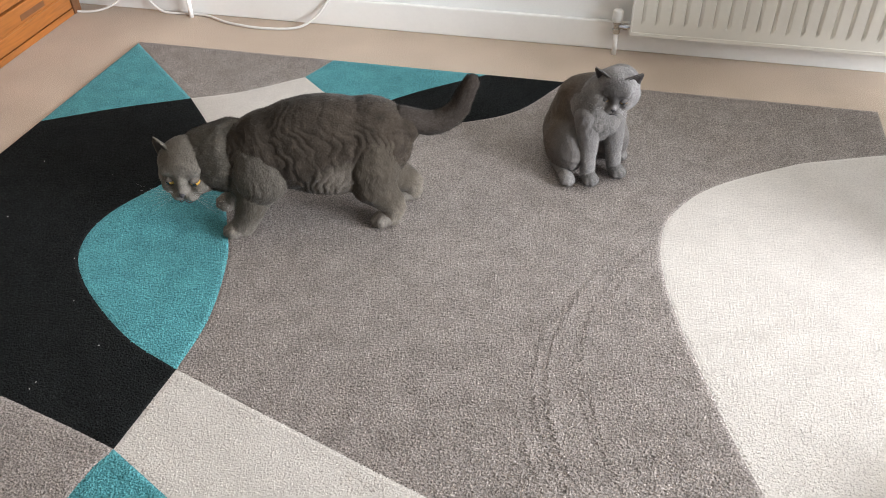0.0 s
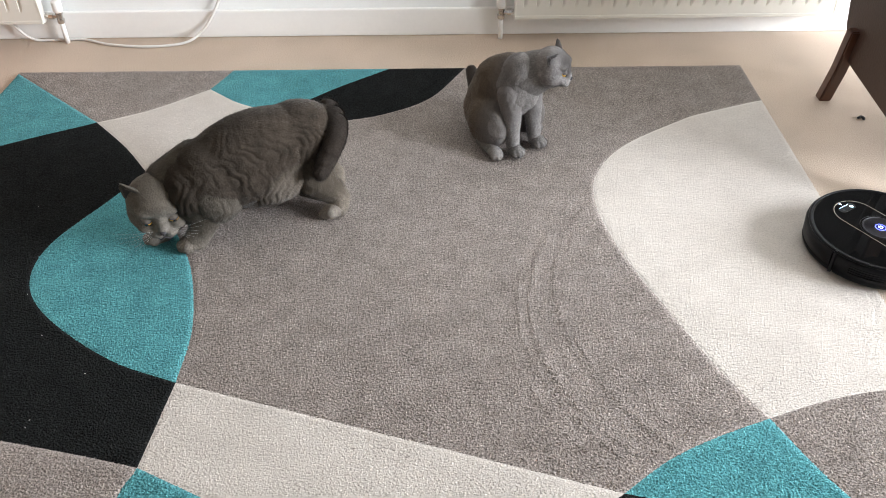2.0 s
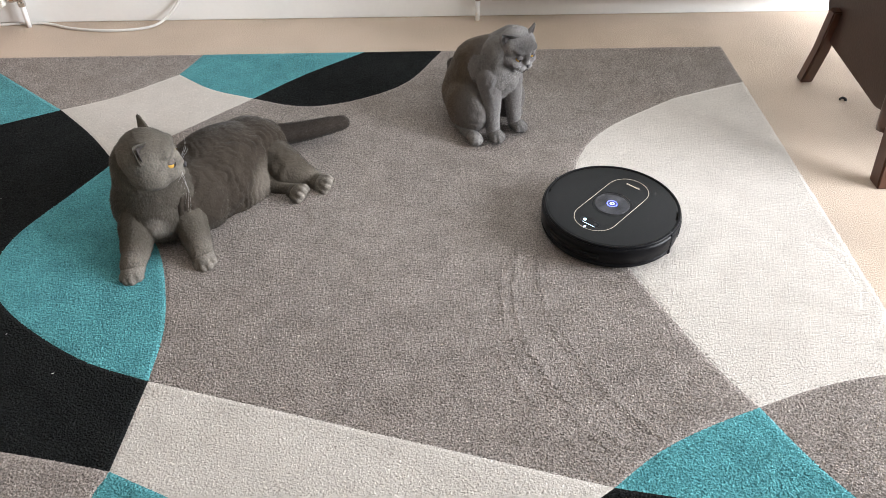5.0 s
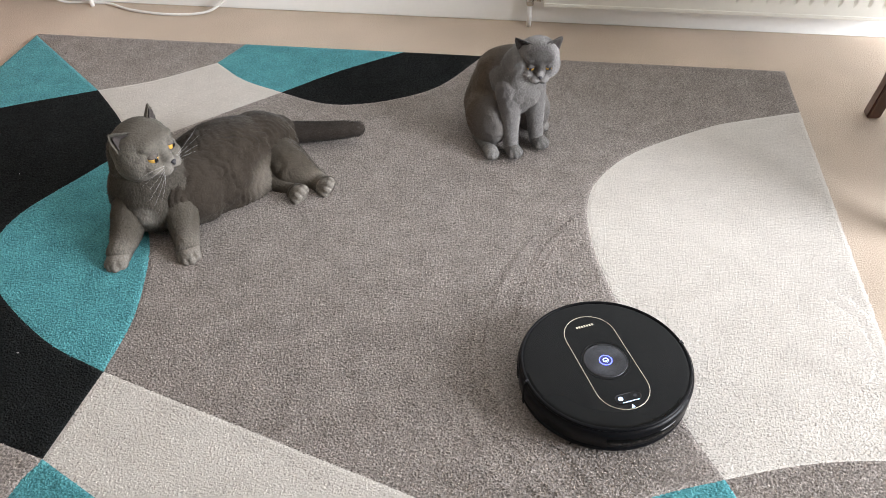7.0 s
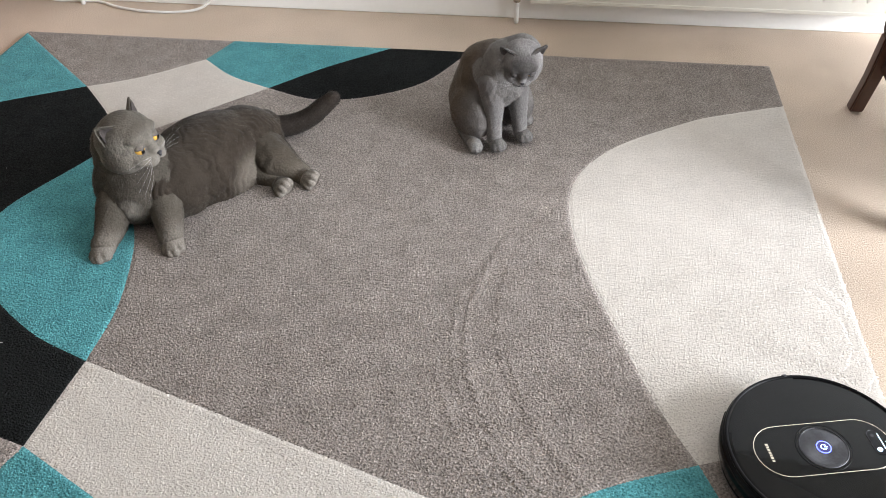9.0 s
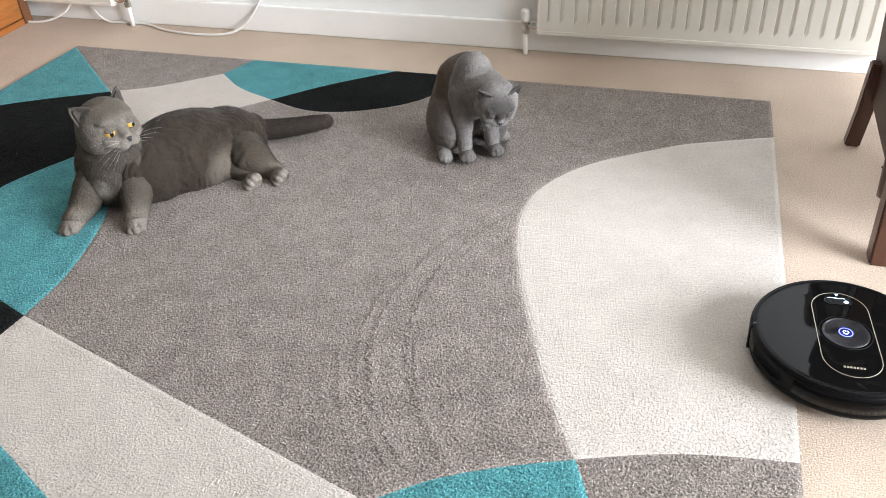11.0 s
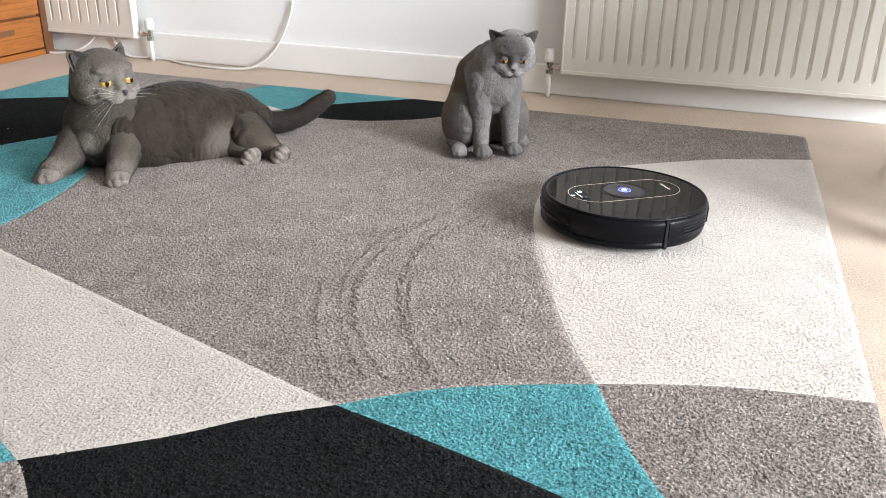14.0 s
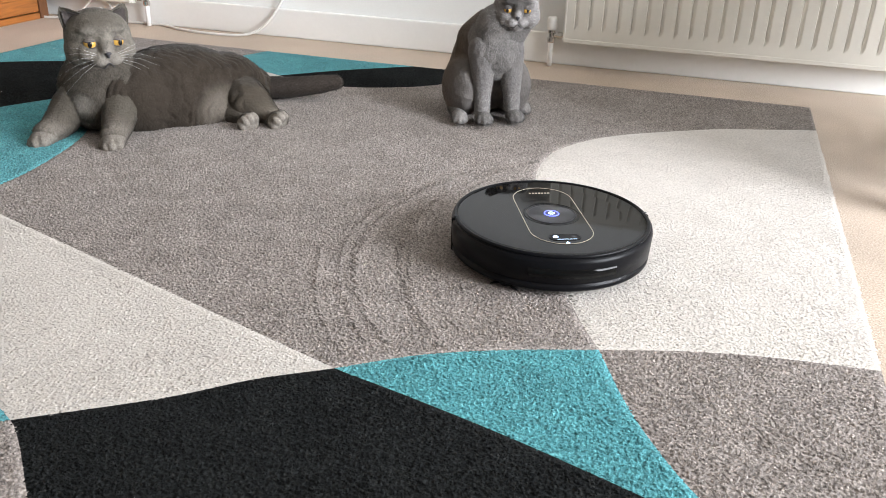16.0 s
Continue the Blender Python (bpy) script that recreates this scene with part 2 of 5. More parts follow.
# ---- rug: each coloured field is its own piece of pile ----
RX, RY0, RY1, RTOP = 1.15, -1.35, 0.80, 0.0085
J = dict(A=(-0.333, -0.517), B=(-0.353, -0.717), C=(0.505, -0.780), D=(0.805, -0.620), E=(RX, 0.576), F=(RX, RY1), G=(0.271, RY1), H=(0.030, RY1),
         I=(-0.466, RY1), J=(-0.515, 0.676), K=(-0.277, 0.528), L=(-0.804, 0.484), M=(-RX, 0.79), N=(-1.172, 0.275), P=(-0.588, 0.220),
         Q=(RX, -0.542), S=(-1.205, -0.60), T=(0.219, -0.998), U=(-0.42, RY0), V=(-0.03, RY0), W=(0.75, RY0), X=(0.985, -0.912), Y=(0.985, -0.912), Z=(RX, -0.97))
MID = dict(ED=[(0.982, 0.512), (0.890, 0.468), (0.698, 0.332), (0.602, 0.195), (0.580, 0.075), (0.594, -0.050), (0.628, -0.180), (0.688, -0.350), (0.730, -0.465), (0.769, -0.553)],
           DQ=[(0.903, -0.586), (1.009, -0.560)], CD=[(0.595, -0.713), (0.694, -0.663)], CX=[(0.630, -0.808), (0.775, -0.846)],
           CT=[(0.423, -0.838), (0.349, -0.905)], DY=[(0.860, -0.741), (0.920, -0.836)],
           AP2=[(-0.334, -0.370), (-0.375, -0.192), (-0.425, -0.081), (-0.510, 0.080)],
           PA=[(-0.655, 0.090), (-0.738, -0.080), (-0.735, -0.215), (-0.653, -0.329), (-0.484, -0.453)],
           LP=[(-0.683, 0.350)], LN=[(-1.003, 0.381)], LJ=[(-0.668, 0.552)], JK=[(-0.407, 0.586)], KH=[(-0.140, 0.665)],
           KG=[(-0.164, 0.486), (-0.068, 0.484), (0.052, 0.527), (0.168, 0.615)], KP=[(-0.375, 0.433)], BS=[(-0.492, -0.683), (-0.72, -0.640)],
           TW=[(0.253, -1.023), (0.44, -1.18)], TU=[(0.14, -1.045)], BU=[(-0.378, -0.831)])


def line(a, b, key=""):
    """The border from junction a to junction b, through its middle points."""
    for k, rev in ((key or a + b, False), (b + a, True)):
        if k in MID:
            m = MID[k][::-1] if (rev or (key and k == key and key[0] != a)) else MID[k]
            return spline([J[a], *m, J[b]], 6)
    return [np.array(J[a]), np.array(J[b])]


def ring(*steps):
    out = []
    for s in steps:
        a, b, *key = s.split()
        out += line(a, b, key[0] if key else "")[:-1]
    return [tuple(p) for p in out]


FIELDS = [
    ("teal_field", M_TEAL, ring("M L", "L N", "N M")),
    ("grey_field", M_GREY, ring("M L", "L J", "J I") + [J["I"], (-RX, RY1)]),
    ("teal_field", M_TEAL, ring("I J", "J K", "K H", "H I")),
    ("black_field", M_BLACK, ring("H K", "K G", "G H")),
    ("cream_field", M_CREAM, ring("L J", "J K", "K P", "P L")),
    ("black_field", M_BLACK, ring("N L", "L P", "P A", "A B", "B S", "S N")),
    ("teal_field", M_TEAL, ring("P A", "A P AP2")),
    ("grey_field", M_GREY, ring("G K", "K P") + [tuple(p) for p in line("A", "P", "AP2")[::-1][:-1]] + ring("A C", "C D", "D E", "E F", "F G")),
    ("cream_field", M_CREAM, ring("E D", "D Q", "Q E")),
    ("teal_field", M_TEAL, ring("C D", "D Y") + [tuple(p) for p in line("C", "X")[::-1][:-1]]),
    ("grey_field", M_GREY, ring("D Q", "Q Z", "Z Y") + [tuple(p) for p in line("D", "Y")[::-1][:-1]]),
    ("black_field", M_BLACK, ring("T C", "C X") + [J["X"], J["Z"], (RX, RY0), J["W"]] + [tuple(p) for p in line("T", "W")[::-1][1:-1]]),
    ("cream_field", M_CREAM, ring("A C", "C T", "T B", "B A")),
    ("teal_field", M_TEAL, ring("B T", "T U") + [J["U"]] + [tuple(p) for p in line("B", "U")[::-1][1:-1]]),
    ("grey_field", M_GREY, ring("S B", "B U") + [J["U"], (-1.23, RY0)]),
    ("grey_field", M_GREY, ring("U T", "T W") + [J["W"]]),
]


def inside(px, py, poly):
    hit = np.zeros(len(px), bool)
    x0, y0 = poly[-1]
    for x1, y1 in poly:
        if y1 != y0:
            cross = ((y0 > py) != (y1 > py)) & (px < (x1 - x0) * (py - y0) / (y1 - y0) + x0)
            hit ^= cross
        x0, y0 = x1, y1
    return hit


# arcs that the robot's wheels and brush have combed into the pile: centre, radius, width, from and to degrees
COMBED = [(1.007, -0.283, 0.565, 0.010, 140, 228), (0.917, -0.320, 0.536, 0.010, 150, 226), (1.00, -0.290, 0.540, 0.006, 152, 212), (0.92, -0.320, 0.562, 0.006, 165, 224),
          (0.91, -0.300, 0.600, 0.007, 195, 228), (0.951, -0.300, 0.212, 0.008, -46, 62), (0.93, -0.29, 0.188, 0.005, -30, 50)]


def tufts(poly, step, height, rng, wide=1.0):
    """Small leaning three-sided tufts over a field: vertices and faces."""
    xs, ys = [p[0] for p in poly], [p[1] for p in poly]
    gx, gy = np.meshgrid(np.arange(min(xs), max(xs), step), np.arange(max(min(ys), -1.14), max(ys), step))
    px = gx.ravel() + rng.uniform(-0.95, 0.95, gx.size) * step
    py = gy.ravel() + rng.uniform(-0.95, 0.95, gx.size) * step
    keep = inside(px, py, poly)
    px, py = px[keep], py[keep]
    n = len(px)
    lean = rng.normal(0, 0.0014, (n, 2))
    high = height * rng.uniform(0.55, 1.15, n)
    # the pile is clipped low along the borders of each field
    near, out = np.full(n, 9.0), np.zeros((n, 2))
    for (ax, ay), (bx, by) in zip(poly, list(poly[1:]) + [poly[0]]):
        ex, ey = bx - ax, by - ay
        w = np.clip(((px - ax) * ex + (py - ay) * ey) / (ex * ex + ey * ey + 1e-12), 0, 1)
        qx, qy = ax + w * ex - px, ay + w * ey - py
        d = np.hypot(qx, qy)
        less = d < near
        near[less] = d[less]
        out[less] = np.stack([qx, qy], 1)[less] / (d[less][:, None] + 1e-9)
    edge = np.clip(1 - near / 0.009, 0, 1)
    high = high * (1 - 0.8 * edge)
    # slow drift of the pile's lie
    lean[:, 0] += 0.0004 * np.sin(px * 23 + 3 * np.sin(py * 17))
    lean[:, 1] += 0.0004 * np.cos(py * 27 + 2 * np.sin(px * 19))
    for cx, cy, r, w, a0, a1 in COMBED:
        d, a = np.hypot(px - cx, py - cy), np.degrees(np.arctan2(py - cy, px - cx)) % 360
        d = d + 0.003 * np.sin(a * 0.11 + r * 50)
        w = w * (1.25 + 0.40 * np.sin(a * 0.17 + r * 70))
        sel = (np.abs(d - r) < w * rng.uniform(0.4, 1.1, n) / 2) & (((a - a0) % 360) < (a1 - a0))
        t = np.radians(a[sel])
        lean[sel] = 0.0038 * np.stack([np.cos(t), np.sin(t)], 1) + rng.normal(0, 0.001, (sel.sum(), 2))
        high[sel] *= 1.1
        lip = (np.abs(d - r + w * 0.9) < w * 0.35) & (((a - a0) % 360) < (a1 - a0))
        high[lip] *= 0.6
    spin = rng.uniform(0, 6.28, n)
    rad = step * rng.uniform(0.60, 0.90, n) * wide
    v = np.empty((n, 4, 3))
    for k in range(3):
        v[:, k, 0] = px + rad * np.cos(spin + k * 2.0944)
        v[:, k, 1] = py + rad * np.sin(spin + k * 2.0944)
        v[:, k, 2] = RTOP - 0.0005
    v[:, 3, 0], v[:, 3, 1], v[:, 3, 2] = px + lean[:, 0], py + lean[:, 1], RTOP + high
    base = np.arange(n)[:, None, None] * 4
    f = (base + np.array([[0, 1, 3], [1, 2, 3], [2, 0, 3]])[None]).reshape(-1, 3)
    # rounded heads: the nap's normals swing from the lie at the tip to outwards at the foot
    nv = np.empty((n, 4, 3))
    for k in range(3):
        nv[:, k, 0], nv[:, k, 1], nv[:, k, 2] = 0.75 * np.cos(spin + k * 2.0944), 0.75 * np.sin(spin + k * 2.0944), 0.75
    nv[:, 3, 0], nv[:, 3, 1], nv[:, 3, 2] = lean[:, 0] * 170, lean[:, 1] * 170, 1.0
    nv[:, :, :2] += 0.9 * (edge[:, None] * out)[:, None, :]
    nv /= np.linalg.norm(nv, axis=2)[:, :, None]
    return v.reshape(-1, 3), f, nv.reshape(-1, 3)


def mesh_from(name, v, f):
    me = bpy.data.meshes.new(name)
    me.vertices.add(len(v))
    me.vertices.foreach_set("co", np.ascontiguousarray(v, np.float32).ravel())
    k = f.shape[1]
    me.loops.add(len(f) * k)
    me.loops.foreach_set("vertex_index", np.ascontiguousarray(f, np.int32).ravel())
    me.polygons.add(len(f))
    me.polygons.foreach_set("loop_start", np.arange(0, len(f) * k, k, dtype=np.int32))
    me.update(calc_edges=True)
    return me


RUG = empty("rug", pose(0, 0, 0), "large rug with curved grey, teal, black and cream fields", "rug")
part("backing", box(-RX + 0.004, RX - 0.004, RY0 + 0.004, RY1 - 0.004, 0.0, 0.003), M_GREY, RUG, "grey woven backing")
rng = np.random.default_rng(4)
for nm, mat, poly in FIELDS:
    flatv, _, tri, *_ = delaunay_2d_cdt([Vector(p) for p in poly], [], [list(range(len(poly)))], 1, 1e-6)
    k, m = len(flatv), len(poly)
    v0 = np.array([(p.x, p.y, RTOP) for p in flatv] + [(x, y, RTOP - 0.0002) for x, y in poly] + [(x, y, 0.0032) for x, y in poly])
    sides = [q for i in range(m) for q in ((k + i, k + (i + 1) % m, k + m + i), (k + (i + 1) % m, k + m + (i + 1) % m, k + m + i))]
    f0 = np.array([list(t) for t in tri] + [list(t) for t in sides])
    v, f, nv = tufts(poly, 0.0040, 0.0012 if mat is M_CREAM else 0.0027, rng, 1.25 if mat is M_CREAM else 1.0)
    me = mesh_from(nm, np.vstack([v0, v]), np.vstack([f0, f + len(v0)]))
    me.polygons.foreach_set("use_smooth", np.ones(len(f0) + len(f), bool))
    flat = np.tile([[0.0, 0.0, 1.0]], (len(v0), 1))
    me.normals_split_custom_set_from_vertices(np.vstack([flat, nv]))
    me.materials.append(mat)
    field = new(nm, me)
    field.parent = RUG

# specks of white lint caught in the black pile
rng = np.random.default_rng(21)
bm = bmesh.new()
for black in (FIELDS[5][2], FIELDS[11][2]):
    lo, hi = np.min(black, 0), np.max(black, 0)
    spots = rng.uniform(lo, hi, (40, 2))
    for x, y in spots[inside(spots[:, 0], spots[:, 1], black)][:13]:
        a, size = rng.uniform(0, 6.28), rng.uniform(0.001, 0.003)
        tube([(x, y, RTOP + 0.0022), (x + size * math.cos(a), y + size * math.sin(a), RTOP + 0.0030), (x + 1.6 * size * math.cos(a + 0.6), y + 1.6 * size * math.sin(a + 0.6), RTOP + 0.0024)], 0.0005, 5, bm=bm)
tagged(part("lint", bm, M_CABLE), "white specks of lint caught in the black pile", "lint", kind="stuff")

# ---- radiators ----


def radiator(name, x0, x1, valve_left, label):
    """A ribbed steel panel radiator hung on the north wall, with its valve and pipe beside it."""
    yf, yb, z0, z1 = 1.002, 1.040, 0.086, 0.66
    r = empty(name, pose(0, 0, 0), label, "radiator", "radiators under the wall")
    # front sheet: vertical flutes between plain top and bottom rails
    bm = bmesh.new()
    pitch = 0.042
    n = int((x1 - x0 - 0.03) / pitch)
    left = x0 + ((x1 - x0) - n * pitch) / 2
    xs = [(x0, 0), (left - 0.002, 0)]
    for i in range(n):
        a = left + i * pitch
        xs += [(a + 0.002, 0.0), (a + 0.0036, 0.0060), (a + 0.0046, 0.0060), (a + 0.0080, 0.0022), (a + 0.0150, 0.0)]
    xs += [(x1, 0)]
    rows_z = [(z0, 0.0), (z0 + 0.034, 0.0), (z0 + 0.048, 1.0), (z1 - 0.045, 1.0), (z1 - 0.03, 0.0), (z1, 0.0)]
    grid = [[bm.verts.new((x, yf + d * k, z)) for x, d in xs] for z, k in rows_z]
    for a, b in zip(grid, grid[1:]):
        for i in range(len(xs) - 1):
            bm.faces.new((a[i], a[i + 1], b[i + 1], b[i]))
    part("front_panel", bm, M_RAD, r, "white ribbed steel panel")
    part("back_panel", box(x0, x1, yf + 0.016, yb, z0 - 0.010, z1, 0.003), M_RAD, r)
    for zz in (z0 - 0.001, z1 - 0.005):
        part("rail", box(x0 - 0.002, x1 + 0.002, yf - 0.002, yf + 0.013, zz - 0.004, zz + 0.008, 0.002), M_RAD, r)
    for xx in (x0, x1):
        part("side_rim", box(xx - 0.003, xx + 0.004, yf - 0.001, yf + 0.012, z0 - 0.002, z1 + 0.002, 0.0015, 1), M_RAD, r)
    for xx in (x0 + 0.05, x1 - 0.05):
        part("bracket", box(xx - 0.008, xx + 0.008, yb - 0.002, Y1 - 0.0165, z0 - 0.012, z0 + 0.10), M_RAD, r)
        part("bracket", box(xx - 0.02, xx + 0.02, yb - 0.002, Y1, z0 + 0.15, z0 + 0.35), M_RAD, r)
    return r


def radiator_valve(px, toward, label):
    """A chrome angle valve with a white cap on a painted pipe out of the floor."""
    y = 1.032
    v = empty("radiator_valve", pose(px, y, 0), label, "valve", "radiator valves")
    part("pipe", tube([(0, 0, 0), (0, 0, 0.076)], 0.0078, 14), M_SKIRT, v, "white painted pipe", smooth=True)
    bm = lathe([(0, 0.072), (0.0115, 0.072), (0.0125, 0.076), (0.0125, 0.086), (0.0095, 0.088), (0.0095, 0.100), (0.012, 0.102), (0.012, 0.112), (0, 0.112)], 12)
    part("valve_body", bm, M_CHROME, v, "chrome valve body")
    s = toward
    part("tail", tube([(0.008 * s, 0, 0.095), (0.020 * s, 0, 0.095), (0.0201 * s, 0, 0.095), (0.034 * s, 0, 0.095)], [0.008, 0.008, 0.011, 0.011], 8), M_CHROME, v, "chrome union nut")
    part("tail", tube([(0.030 * s, 0, 0.095), (0.062 * s, 0, 0.095)], 0.0075, 10), M_CHROME, v)
    part("cap", lathe([(0, 0.110), (0.013, 0.110), (0.0160, 0.115), (0.0165, 0.121), (0.0158, 0.143), (0.0148, 0.147), (0.011, 0.150), (0, 0.151)], 24), M_PLASTIC, v, "white plastic cap", smooth=True)
    return v


radiator("radiator", 0.442, 1.50, True, "long white ribbed panel radiator on the wall")
radiator("radiator", -1.93, -1.128, False, "white ribbed panel radiator beside the pine drawers")
radiator_valve(0.398, 1, "white capped chrome radiator valve on a pipe")
radiator_valve(-1.078, -1, "white capped radiator valve by the drawers")
tagged(part("wall_plate", box(0.452, 0.510, Y1 - 0.006, Y1 - 0.0003, 0.098, 0.135, 0.002), M_WALL), "small painted cover plate low on the wall", "cover plate")

# cable along the skirting
cable = empty("cable", pose(0, 0, 0), "thin white cable lying along the skirting board", "cable")
part("lead", tube(spline([(-1.56, 0.985, 0.006), (-1.45, 0.998, 0.006), (-1.37, 1.02, 0.03), (-1.33, 1.045, 0.075), (-1.33, 1.050, 0.12)], 8), 0.0042, 8), M_CABLE, cable, smooth=True)
part("lead", tube(spline([(-1.30, 1.050, 0.12), (-1.26, 1.046, 0.07), (-1.20, 1.04, 0.012), (-1.12, 1.045, 0.005), (-1.03, 1.046, 0.005), (-0.93, 1.005, 0.005), (-0.80, 0.985, 0.005),
                              (-0.68, 1.005, 0.006), (-0.62, 1.035, 0.030), (-0.57, 1.056, 0.09), (-0.53, 1.064, 0.17), (-0.51, 1.068, 0.25), (-0.52, 1.069, 0.36), (-0.55, 1.070, 0.52)], 8),
                      0.0045, 8), M_CABLE, cable, smooth=True)

# ---- chest of drawers ----
chest = empty("chest_of_drawers", pose(-1.505, 0.60, 0), "varnished orange pine chest of drawers on beige carpet", "chest of drawers")
D, WH = 0.425, 0.41
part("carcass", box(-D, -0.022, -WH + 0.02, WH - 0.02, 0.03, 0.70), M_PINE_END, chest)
part("top", box(-D - 0.005, 0.012, -WH - 0.012, WH + 0.012, 0.70, 0.725, 0.004), M_PINE, chest)
for s in (-1, 1):
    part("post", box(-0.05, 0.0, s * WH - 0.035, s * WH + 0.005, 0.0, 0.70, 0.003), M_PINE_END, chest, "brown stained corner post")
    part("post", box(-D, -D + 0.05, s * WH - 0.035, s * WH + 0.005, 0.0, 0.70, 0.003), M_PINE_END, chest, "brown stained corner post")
part("plinth", box(-0.024, -0.003, -WH + 0.009, WH - 0.037, 0.0, 0.022, 0.002), M_PINE, chest)
for i, z in enumerate((0.026, 0.148, 0.272, 0.396, 0.540)):
    top = (0.140, 0.264, 0.388, 0.530, 0.694)[i]
    dr = part("drawer", box(-0.024, -0.002, -WH + 0.009, WH - 0.039, z, top, 0.005), M_PINE, chest)
    part("drawer_lip", box(-0.0025, 0.002, -WH + 0.03, WH - 0.06, z + 0.05, z + 0.058, 0.002, 1), M_PINE, dr)
    part("finger_pull", box(-0.004, -0.0012, WH - 0.30, WH - 0.17, top - 0.050, top - 0.030, 0.001, 1), M_PINE_END, dr, "dark cut-out pull")

# ---- armchair, side on ----
chair = empty("armchair", pose(1.33, 0.33, 0), "dark mahogany armchair with brown leather sides", "chair")


def beam(points, w, d, mat, name, label=""):
    """A squared timber along points."""
    bm = bmesh.new()
    rings = []
    for x, y, z in points:
        rings.append([bm.verts.new((x + a * w / 2, y + b * d / 2, z)) for a, b in ((-1, -1), (1, -1), (1, 1), (-1, 1))])
    for a, b in zip(rings, rings[1:]):
        for k in range(4):
            bm.faces.new((a[k], a[(k + 1) % 4], b[(k + 1) % 4], b[k]))
    bm.faces.new(rings[0])
    bm.faces.new(rings[-1])
    bmesh.ops.bevel(bm, geom=bm.edges[:], offset=0.004, segments=2, affect="EDGES")
    return part(name, bm, mat, chair, label)


for s, x in ((-1, 0.012), (1, 0.60)):
    beam([(x, -0.262, 0.0), (x, -0.245, 0.12), (x, -0.225, 0.30), (x, -0.215, 0.52)], 0.046, 0.046, M_DARKWOOD, "leg", "reddish brown square front leg")
    beam([(x, 0.265, 0.0), (x, 0.225, 0.12), (x, 0.20, 0.25)], 0.036, 0.036, M_DARKWOOD, "leg", "dark turned back leg")
    bm = bmesh.new()
    side = [(-0.205, 0.235), (-0.150, 0.140), (-0.105, 0.128), (0.215, 0.150), (0.275, 0.235), (0.36, 0.52), (0.40, 0.72), (0.30, 0.74), (0.20, 0.56), (-0.20, 0.54)]
    a = [bm.verts.new((x + 0.004, y, z)) for y, z in side]
    b = [bm.verts.new((x + 0.040 * (1 if s < 0 else -1), y, z)) for y, z in side]
    bm.faces.new(a)
    bm.faces.new(b[::-1])
    for i in range(len(side)):
        k = (i + 1) % len(side)
        bm.faces.new((a[i], a[k], b[k], b[i]))
    bmesh.ops.bevel(bm, geom=[e for e in bm.edges], offset=0.005, segments=2, affect="EDGES")
    part("side_panel", bm, M_LEATHER, chair, "brown leather covered side")
    beam([(x + 0.01, -0.25, 0.53), (x + 0.01, 0.30, 0.56)], 0.06, 0.035, M_DARKWOOD, "armrest")
    part("arm_post", tube(spline([(x - 0.004, -0.198, 0.12), (x - 0.006, -0.190, 0.20), (x - 0.006, -0.175, 0.34), (x - 0.002, -0.165, 0.53)], 4), 0.022, 12), M_DARKWOOD, chair, smooth=True)
part("seat", box(0.042, 0.565, -0.22, 0.24, 0.235, 0.36, 0.03, 3), M_LEATHER, chair, "brown leather seat cushion")
bk = part("backrest", box(0.042, 0.565, -0.05, 0.05, 0.0, 0.55, 0.03, 3), M_LEATHER, chair, m=pose(0, 0.28, 0.36, -18))
part("front_rail", box(0.035, 0.575, -0.255, -0.23, 0.19, 0.26, 0.004), M_DARKWOOD, chair)
cushion = empty("cushion", pose(1.44, 0.10, 0.362), "black cushion with white curling stripes on the armchair", "cushion")
bm = bmesh.new()
bmesh.ops.create_uvsphere(bm, u_segments=24, v_segments=12, radius=1)
for v in bm.verts:
    v.co = Vector((math.copysign(abs(v.co.x) ** 0.6, v.co.x) * 0.17, v.co.y * 0.07, 0.13 + math.copysign(abs(v.co.z) ** 0.6, v.co.z) * 0.13))
part("cover", bm, M_PATTERN, cushion, smooth=True)
for i in range(5):
    part("stripe", tube(spline([(-0.155 + 0.03 * i, -0.030 - 0.012 * i, 0.05 + 0.03 * i), (-0.12 + 0.03 * i, -0.062, 0.07 + 0.03 * i), (-0.07 + 0.03 * i, -0.068, 0.05 + 0.04 * i)], 5), 0.006, 6, flat=0.5), M_PATTERN_W, cushion)
tagged(part("fluff", tube(spline([(0, 0, 0.003), (0.010, 0.004, 0.006), (0.018, -0.003, 0.003), (0.012, -0.008, 0.005)], 4), 0.0035, 6), M_PATTERN, m=pose(1.40, 0.475, 0)), "small dark scrap of fluff on the carpet", "fluff")

# ---- robot vacuum: its front looks along +x ----
RZ = 0.0090
robot = empty("robot_vacuum", pose(0.6, -0.46, RZ), "round black robot vacuum with a glossy top on the rug", "robot vacuum")
part("chassis", lathe([(0, 0.004), (0.130, 0.004), (0.150, 0.012), (0.153, 0.024), (0, 0.024)], 64), M_BODYDARK, robot, smooth=False)
part("side_wall", lathe([(0.150, 0.012), (0.1595, 0.016), (0.1615, 0.026), (0.1600, 0.030), (0.1625, 0.034), (0.1640, 0.078), (0.1610, 0.085), (0.150, 0.085)], 64, 92, 268), M_BODY, robot, smooth=True)
part("bumper", lathe([(0.150, 0.013), (0.1605, 0.015), (0.1632, 0.019), (0.1635, 0.028), (0.1605, 0.030), (0.1610, 0.032), (0.1640, 0.034), (0.1655, 0.074), (0.1640, 0.083), (0.1580, 0.0865), (0.150, 0.0865)], 64, -88, 88),
     M_BODY, robot, "black curved bumper", smooth=True)
